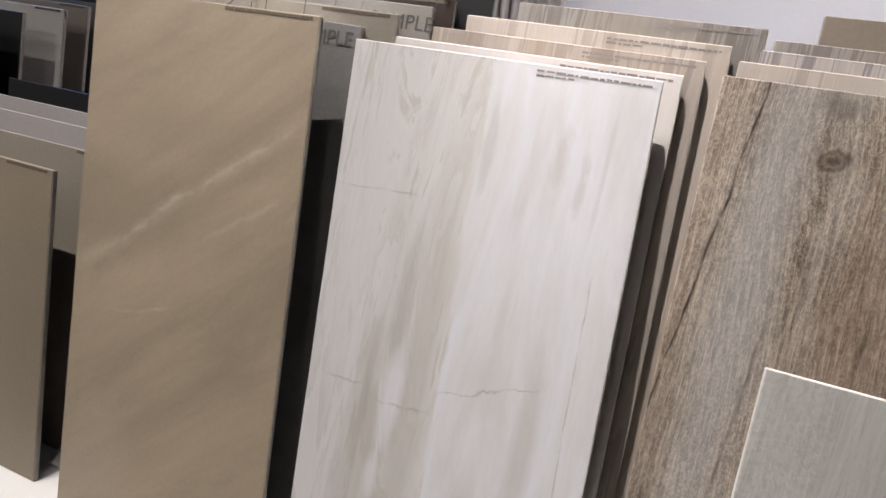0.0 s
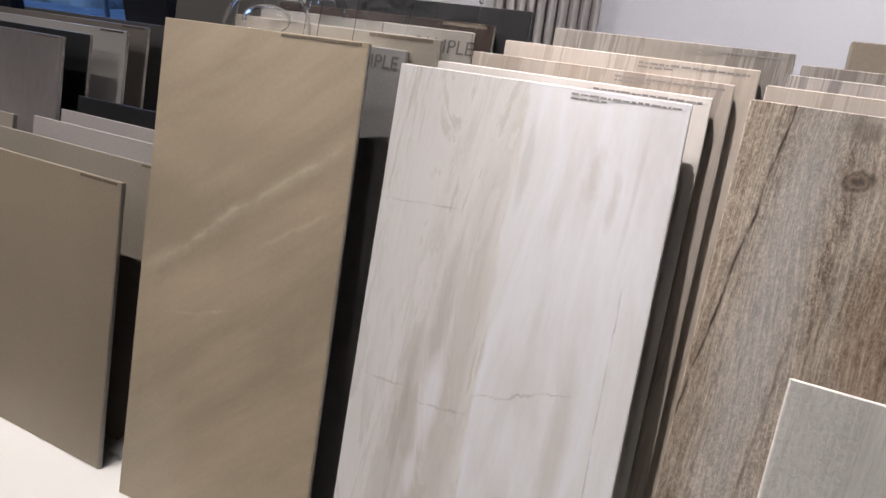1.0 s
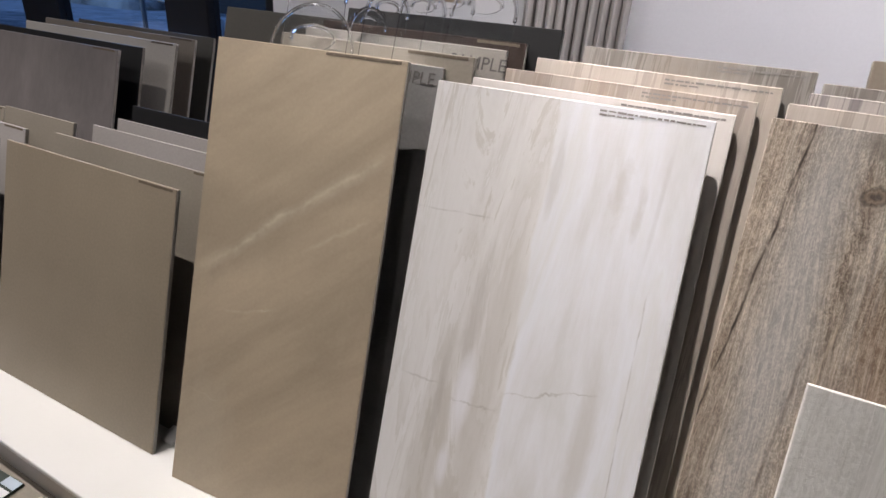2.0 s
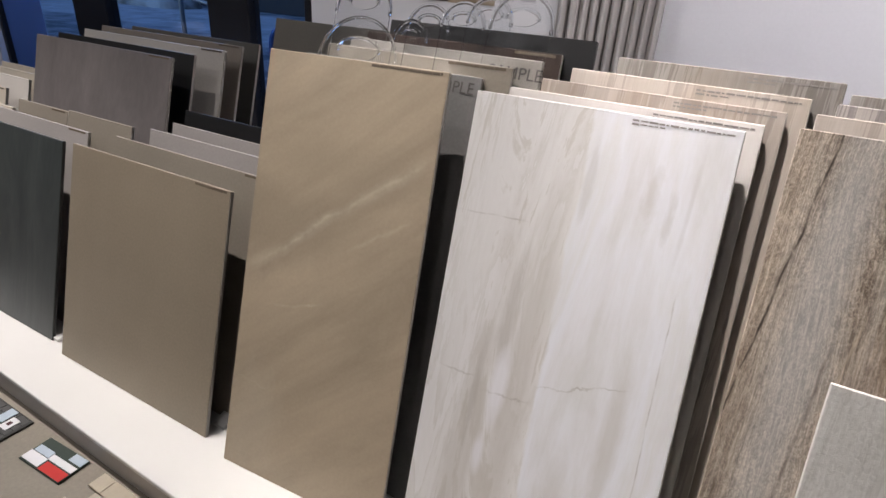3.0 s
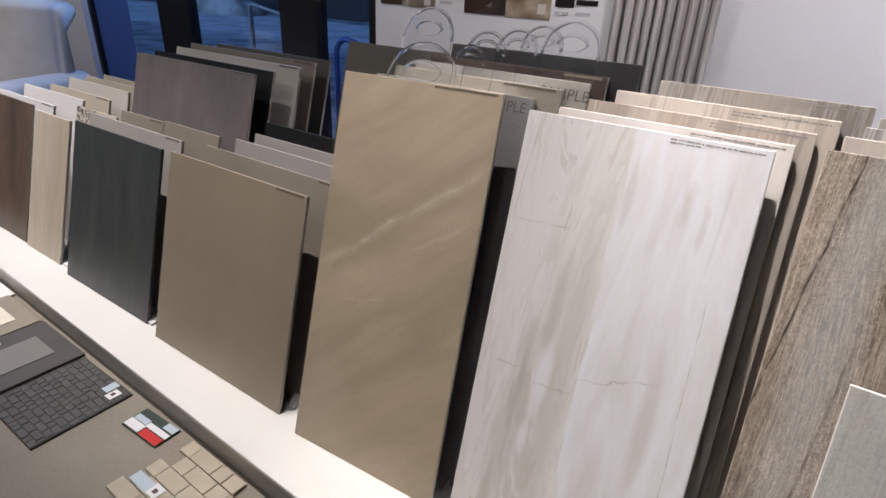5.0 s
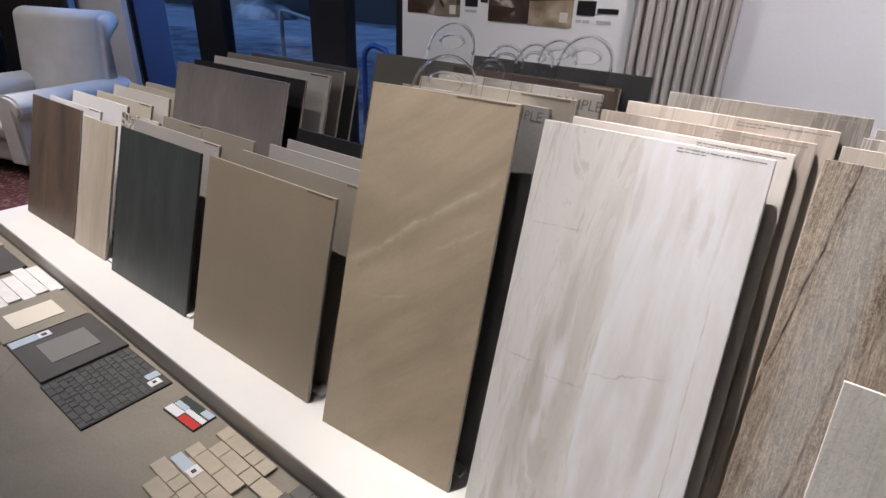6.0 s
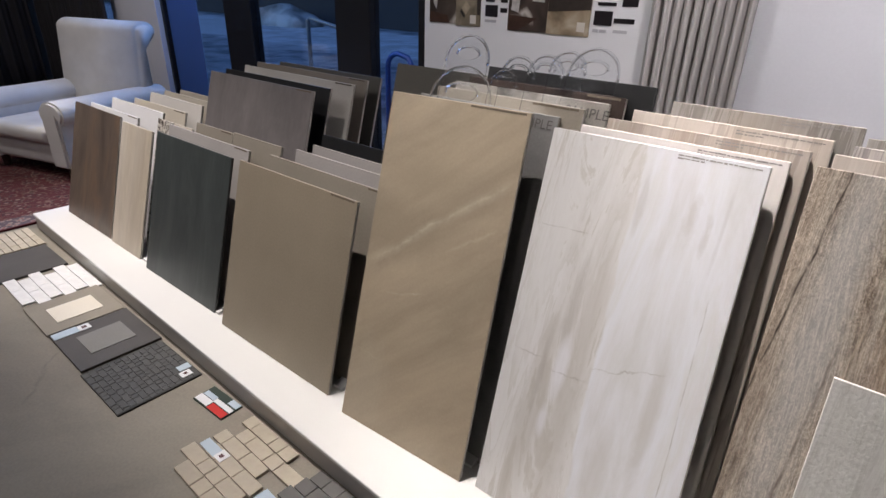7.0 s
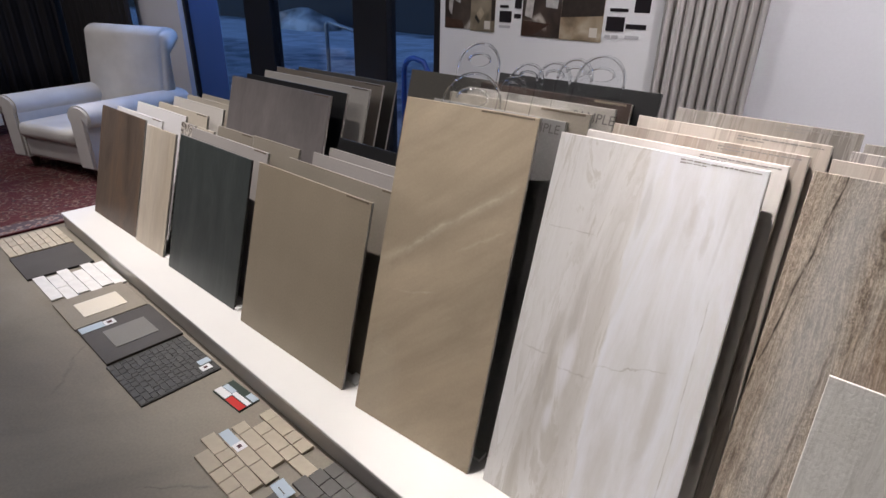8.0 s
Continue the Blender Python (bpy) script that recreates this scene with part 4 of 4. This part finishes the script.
W_ = (0.55, 0.5, 0.44)
photo("photo_dark_room", -0.93, -0.762, 1.012, 1.4, [(0.35, (0.03, 0.022, 0.018)), (0.6, (0.09, 0.07, 0.055)), (0.72, W_)], 7, 1.0, "dark interior photograph")
photo("photo_stone_floor", -0.761, -0.612, 1.006, 1.4, [(0.35, (0.10, 0.08, 0.055)), (0.5, (0.24, 0.20, 0.14)), (0.7, (0.32, 0.27, 0.2))], 6, 4.0, "photograph of a stone floor")
photo("photo_dark_lounge", -0.455, -0.251, 1.002, 1.4, [(0.35, (0.02, 0.016, 0.014)), (0.6, (0.07, 0.05, 0.04)), (0.72, W_)], 8, 7.0, "dark lounge photograph")
photo("photo_gold_stone", -0.250, -0.046, 1.000, 1.4, [(0.3, (0.09, 0.06, 0.035)), (0.5, (0.28, 0.215, 0.14)), (0.7, (0.46, 0.39, 0.29))], 9, 3.0, "photograph of gold-brown stone")


def print_shape(corners, color, rough=0.35):
    """A flat printed area on a photograph: x, z corners, drawn a hair in front of it."""
    m = mat("photo_print", color, rough)
    v = coords(m)
    paint(m, ramp(m, noise_of(m, v, 38, 5, 0.6), [(0.3, shade(color, 0.72)), (0.7, shade(color, 1.25))]))
    bm = bmesh.new()
    f = bm.faces.new([bm.verts.new((x, -0.0029, z)) for x, z in corners])
    g = bmesh.ops.extrude_face_region(bm, geom=[f])
    bmesh.ops.translate(bm, verts=[v for v in g["geom"] if isinstance(v, bmesh.types.BMVert)], vec=(0, 0.0006, 0))
    bmesh.ops.recalc_face_normals(bm, faces=bm.faces)
    part("photo_detail", bm, m, board)


# furniture and floors in the photographs
print_shape([(-0.905, 1.10), (-0.885, 1.075), (-0.872, 1.16), (-0.90, 1.17)], (0.42, 0.39, 0.36))
print_shape([(-0.86, 1.14), (-0.83, 1.13), (-0.825, 1.30), (-0.865, 1.30)], (0.30, 0.29, 0.28))
print_shape([(-0.93, 1.013), (-0.80, 1.013), (-0.815, 1.05), (-0.93, 1.065)], (0.055, 0.028, 0.018))
print_shape([(-0.725, 1.085), (-0.70, 1.055), (-0.675, 1.09), (-0.70, 1.12)], (0.33, 0.27, 0.19))
print_shape([(-0.728, 1.082), (-0.703, 1.052), (-0.708, 1.040), (-0.735, 1.068)], (0.02, 0.018, 0.016))
print_shape([(-0.632, 1.058), (-0.613, 1.058), (-0.613, 1.30), (-0.640, 1.30)], (0.035, 0.025, 0.02))
print_shape([(-0.44, 1.09), (-0.40, 1.08), (-0.39, 1.20), (-0.43, 1.21)], (0.46, 0.43, 0.40))
print_shape([(-0.33, 1.13), (-0.27, 1.125), (-0.265, 1.20), (-0.335, 1.20)], (0.40, 0.39, 0.37))
print_shape([(-0.455, 1.003), (-0.40, 1.003), (-0.30, 1.06), (-0.455, 1.07)], (0.05, 0.026, 0.018))
print_shape([(-0.249, 1.092), (-0.047, 1.105), (-0.047, 1.26), (-0.249, 1.26)], (0.035, 0.027, 0.022))
SW = mat("black_swatch", (0.015, 0.012, 0.014), 0.3)
PALE = mat("pale_grey_print", (0.45, 0.44, 0.45), 0.5)
for x0, x1, z0, z1, mm in ((-0.585, -0.515, 1.055, 1.105, SW), (-0.5, -0.462, 1.075, 1.095, SW), (-0.03, 0.05, 1.05, 1.105, SW), (0.058, 0.145, 1.062, 1.08, SW), (0.085, 0.15, 1.125, 1.19, SW),
                           (-0.02, 0.06, 1.125, 1.138, SW), (-0.585, -0.535, 1.118, 1.13, SW), (-0.5, -0.462, 1.118, 1.18, SW),
                           (-0.03, -0.005, 1.022, 1.034, PALE), (0.0, 0.03, 1.022, 1.034, PALE), (0.06, 0.12, 1.024, 1.036, PALE), (-0.585, -0.52, 1.03, 1.042, PALE)):
    part("swatch", box(x0, -0.002, z0, x1, -0.0002, z1), mm, board, "" if mm is SW else "pale grey print")
WSQ = mat("white_print_square", (0.6, 0.56, 0.5), 0.5)
for x in (-0.655, -0.085):
    part("white_square", box(x - 0.018, -0.0035, 1.018, x + 0.018, -0.0027, 1.056), WSQ, board)

# acrylic sample holders with arched handles
ACRY = mat("clear_acrylic", (0.97, 0.98, 0.99), 0.04)
_b = ACRY.node_tree.nodes["Principled BSDF"]
_b.inputs["Transmission Weight"].default_value = 1.0
_b.inputs["IOR"].default_value = 1.22
_b.inputs["Coat Weight"].default_value = 0.4


def arch(x, y, z, w, h, yaw):
    ob = thing("acrylic_handle", pose(x, y, z, -19, 0, yaw), "clear acrylic sample holder with an arched handle", "sample holder", "acrylic holders")
    R = w / 2
    r = R * 0.42
    n = 24
    bm = bmesh.new()
    out = [(R * math.cos(a), R * math.sin(a)) for a in np.linspace(0, math.pi, n)] + [(-R * 1.06, -h), (R * 1.06, -h)]
    verts = [bm.verts.new((px, 0, pz)) for px, pz in out]
    es = [bm.edges.new((verts[i], verts[(i + 1) % len(verts)])) for i in range(len(verts))]
    hole = [bm.verts.new((r * 1.25 * math.cos(a), 0, R * 0.3 + r * 0.62 * math.sin(a))) for a in np.linspace(0, math.tau, 20, endpoint=False)]
    es += [bm.edges.new((hole[i], hole[(i + 1) % 20])) for i in range(20)]
    bmesh.ops.triangle_fill(bm, use_beauty=True, edges=es)
    # drop faces inside the hole
    dead = [f for f in bm.faces if all(v in hole for v in f.verts)]
    bmesh.ops.delete(bm, geom=dead, context="FACES_ONLY")
    g = bmesh.ops.extrude_face_region(bm, geom=list(bm.faces))
    bmesh.ops.translate(bm, verts=[v for v in g["geom"] if isinstance(v, bmesh.types.BMVert)], vec=(0, 0.003, 0))
    bmesh.ops.recalc_face_normals(bm, faces=bm.faces)
    part("plate", bm, ACRY, ob).visible_shadow = False
    lip = tube([(R * math.cos(a), 0.0015, R * math.sin(a)) for a in np.linspace(-0.1, math.pi + 0.1, 22)], 0.0036, 8)
    part("rim", lip, ACRY, ob, smooth=True)
    grip = tube([(r * 1.25 * math.cos(a), 0.0015, R * 0.3 + r * 0.62 * math.sin(a)) for a in np.linspace(-0.2, math.pi + 0.2, 18)], 0.0035, 8)
    part("grip_rim", grip, ACRY, ob, smooth=True)
    return ob


for x, y, z, w in ((0.208, 0.508, 1.016, 0.124), (0.229, 0.455, 0.921, 0.178), (0.322, 0.5085, 0.972, 0.072), (0.360, 0.5125, 0.997, 0.085), (0.432, 0.5165, 1.006, 0.085), (0.479, 0.533, 1.017, 0.085), (0.540, 0.5385, 1.012, 0.120)):
    arch(x, y, z, w, 0.14, 0 if x > 0.5 else 6)

# ---- samples on the floor ----
DARKF = plain_tile("dark_grey_floor_sample", (0.052, 0.047, 0.046), 0.5, 0.2, 4.0)
BEIF = plain_tile("beige_floor_sample", (0.24, 0.21, 0.17), 0.5, 0.1, 6.0)
CREF = plain_tile("cream_insert", (0.72, 0.66, 0.56), 0.4, 0.03)
MIDF = plain_tile("mid_grey_insert", (0.17, 0.165, 0.155), 0.5, 0.1, 2.0)
CARDW = mat("white_label_card", (0.7, 0.7, 0.72), 0.4)
CARDB = mat("pale_blue_label_card", (0.42, 0.5, 0.58), 0.4)
CARDR = mat("red_card", (0.5, 0.02, 0.015), 0.35)
MARK = mat("dark_red_mark", (0.06, 0.01, 0.012), 0.5)


def sheet(x0, x1, material, label, y0=-0.272, y1=-0.006, h=0.01):
    ob = thing("floor_sample", pose(x0, y0, 0.0005, 0, 0, -0.8), label, "tile sample", "floor samples")
    part("slab", box(0, 0, 0, x1 - x0, y1 - y0, h, 0.001), material, ob)
    return ob


a = sheet(-1.905, -1.612, DARKF, "dark grey square tile sample on the floor")
b_ = sheet(-1.310, -1.042, BEIF, "beige tile sample with a cream inset on the floor")
part("inset", box(0.075, 0.055, 0.0102, 0.205, 0.215, 0.0125, 0.0005), CREF, b_, "cream rectangular inset")
c_ = sheet(-1.035, -0.735, DARKF, "dark grey tile sample with a mid-grey inset on the floor")
part("inset", box(0.085, 0.06, 0.0102, 0.225, 0.21, 0.0125, 0.0005), MIDF, c_, "mid-grey rectangular inset")
part("label_strip", box(0.005, 0.004, 0.0102, 0.05, 0.085, 0.012), CARDB, c_, "pale blue paper label")
part("label_square", box(0.012, 0.086, 0.0102, 0.05, 0.125, 0.0122), CARDW, c_, "white paper square")
part("label_mark", box(0.022, 0.097, 0.0123, 0.040, 0.114, 0.0126), MARK, c_)


def pieces(ob, name, rects, h, material, z0=0.0005, jitter=0.0006, seed=1):
    """Loose flat pieces, each of its own, on rectangles (x0, y0, x1, y1)."""
    rnd = random.Random(seed)
    made = {}
    for x0, y0, x1, y1 in rects:
        key = (round(x1 - x0, 3), round(y1 - y0, 3))
        if key not in made:
            made[key] = mesh_of(name, box(-key[0] / 2, -key[1] / 2, 0, key[0] / 2, key[1] / 2, h, 0.0009))
            made[key].materials.append(material)
        p = new(name, made[key])
        p.parent = ob
        p.matrix_local = pose((x0 + x1) / 2, (y0 + y1) / 2, z0 + rnd.uniform(0, jitter), rnd.uniform(-0.4, 0.4), rnd.uniform(-0.4, 0.4), rnd.uniform(-0.6, 0.6))


def varied(name, c, spread, rough=0.5):
    m = mat(name, c, rough)
    oi = m.node_tree.nodes.new("ShaderNodeObjectInfo")
    col = ramp(m, oi.outputs["Random"], [(0.0, shade(c, 1 - spread)), (1.0, shade(c, 1 + spread))])
    n = noise_of(m, coords(m), 45, 5, 0.6)
    col = mix(m, 0.25, col, ramp(m, n, [(0.3, shade(c, 0.7)), (0.7, shade(c, 1.2))]))
    return paint(m, col, n, 0.0006, 0.4)


MESH = mat("mosaic_backing_mesh", (0.16, 0.14, 0.11), 0.8)
paint(MESH, ramp(MESH, noise_of(MESH, coords(MESH), 200, 2), [(0.4, (0.10, 0.09, 0.07)), (0.6, (0.2, 0.18, 0.15))]))
# pale stick mosaic
st = thing("mosaic_sheet", pose(-2.190, -0.262, 0.0005, 0, 0, -0.8), "pale beige stick mosaic sheet on the floor", "tile sample", "floor samples")
part("backing", box(0, 0, 0, 0.27, 0.27, 0.003), MESH, st)
pieces(st, "mosaic_piece", [(0.002 + 0.0675 * i, 0.002 + 0.0335 * j, 0.066 + 0.0675 * i, 0.0325 + 0.0335 * j) for i in range(4) for j in range(8)], 0.006, varied("pale_beige_mosaic", (0.46, 0.40, 0.31), 0.14), 0.003, seed=3)
# white brick mosaic with staggered ends
wb = thing("mosaic_sheet", pose(-1.600, -0.260, 0.0005, 0, 0, -0.8), "glossy white brick mosaic sheet with staggered ends", "tile sample", "floor samples")
rc = []
for j in range(6):
    off = (0.0, 0.05, 0.015, 0.07, 0.02, 0.045)[j] - 0.03
    for i in range(2):
        rc.append((off + 0.142 * i, 0.0 + 0.0465 * j, off + 0.140 + 0.142 * i, 0.0452 + 0.0465 * j))
pieces(wb, "mosaic_piece", rc, 0.008, varied("glossy_white_brick", (0.80, 0.79, 0.78), 0.03, 0.2), 0.0005, seed=4)
# dark mosaic
dm = thing("mosaic_sheet", pose(-0.722, -0.284, 0.0005, 0, 0, -0.4), "dark grey slate mosaic sheet on the floor", "tile sample", "floor samples")
part("backing", box(0, 0, 0, 0.284, 0.266, 0.006), mat("dark_grout", (0.046, 0.045, 0.044), 0.8), dm)
rc, rnd = [], random.Random(9)
for j in range(13):
    x = 0.002
    while x < 0.27:
        w = min(rnd.choice((0.022, 0.032, 0.045)), 0.282 - x)
        rc.append((round(x, 3), 0.002 + 0.0202 * j, round(x + w - 0.0015, 3), 0.0205 + 0.0202 * j))
        x += w
pieces(dm, "mosaic_piece", rc, 0.0004, varied("dark_slate_mosaic", (0.053, 0.053, 0.052), 0.22), 0.006, seed=5)
part("label_card", box(0.195, 0.222, 0.0078, 0.225, 0.262, 0.0092), CARDB, dm, "pale blue paper label")
part("label_square", box(0.232, 0.212, 0.0078, 0.262, 0.248, 0.0092), CARDW, dm, "white paper square")
part("label_mark", box(0.240, 0.224, 0.0093, 0.252, 0.236, 0.0096), MARK, dm)
# beige tumbled brick mosaic
fm = thing("mosaic_sheet", pose(-0.150, -0.275, 0.0005, 0, 0, -1.5), "beige tumbled stone brick mosaic sheet", "tile sample", "floor samples")
rc, rnd = [], random.Random(12)
for j in range(6):
    x = (0.03, -0.02, 0.035, 0.0, 0.045, 0.01)[j]
    end = x + 0.235
    while x < end - 0.03:
        w = rnd.choice((0.045, 0.088, 0.05, 0.088))
        rc.append((round(x, 3), 0.0425 * j, round(x + w - 0.002, 3), 0.0405 + 0.0425 * j))
        x += w
pieces(fm, "mosaic_piece", rc, 0.009, varied("tumbled_beige_stone", (0.40, 0.345, 0.265), 0.08), 0.0005, 0.001, 6)
part("label_strip", box(0.000, 0.088, 0.0115, 0.075, 0.118, 0.0122), CARDB, fm, "pale paper label")
part("label_square", box(0.072, 0.09, 0.0123, 0.106, 0.122, 0.013), CARDW, fm, "white paper square")
part("label_mark", box(0.082, 0.099, 0.0131, 0.095, 0.111, 0.0134), MARK, fm)
# dark tumbled brick mosaic
km = thing("mosaic_sheet", pose(0.165, -0.275, 0.0005, 0, 0, -1.5), "dark grey tumbled stone brick mosaic sheet", "tile sample", "floor samples")
rc, rnd = [], random.Random(15)
for j in range(6):
    x = (0.03, -0.02, 0.035, -0.01, 0.0, 0.01)[j]
    end = x + 0.235
    while x < end - 0.03:
        w = rnd.choice((0.045, 0.088, 0.05, 0.088))
        rc.append((round(x, 3), 0.0425 * j, round(x + w - 0.002, 3), 0.0405 + 0.0425 * j))
        x += w
pieces(km, "mosaic_piece", rc, 0.009, varied("tumbled_dark_stone", (0.085, 0.08, 0.075), 0.12), 0.0005, 0.001, 7)
card = thing("label_card", pose(0.145, -0.175, 0.011, 0, 0, -4), "pale blue paper label on the mosaic", "label")
part("card", box(-0.02, -0.02, 0, 0.045, 0.02, 0.001), CARDB, card)
part("print", box(0.0, -0.006, 0.001, 0.03, -0.003, 0.0013), INK, card)
# small stack of colour sample cards
cs = thing("colour_sample_card", pose(-0.345, -0.100, 0.0005, 0, 0, 2), "small dark card with white and red colour chips", "sample card")
part("card", box(0, 0, 0, 0.150, 0.075, 0.006, 0.001), mat("dark_green_card", (0.025, 0.04, 0.032), 0.35), cs)
for x0, y0, x1, y1, mm in ((0.002, 0.004, 0.065, 0.030, CARDW), (0.070, 0.002, 0.148, 0.026, CARDR), (0.006, 0.032, 0.060, 0.050, CARDB), (0.062, 0.030, 0.148, 0.046, CARDW), (0.105, 0.052, 0.148, 0.073, CARDB)):
    part("chip", box(x0, y0, 0.0062, x1, y1, 0.0075), mm, cs, "red chip" if mm is CARDR else "")


# large lettering on two tiles
def lettering(text, ob, x, z, size):
    cu = bpy.data.curves.new("lettering", "FONT")
    cu.body, cu.size, cu.extrude, cu.align_x = text, size, 0.0004, "RIGHT"
    tmp = bpy.data.objects.new("lettering", cu)
    me = bpy.data.meshes.new_from_object(tmp)
    bpy.data.objects.remove(tmp)
    me.materials.append(INK)
    o = new("lettering", me)
    o.parent = ob
    o.matrix_local = pose(x, -0.0006, z, 90, 0, 0)
    o["label"] = "dark printed capital letters"


lettering("SAMPLE", t2, 0.366, 0.852, 0.031)
lettering("SAMPLE", t4, 0.392, 0.886, 0.032)
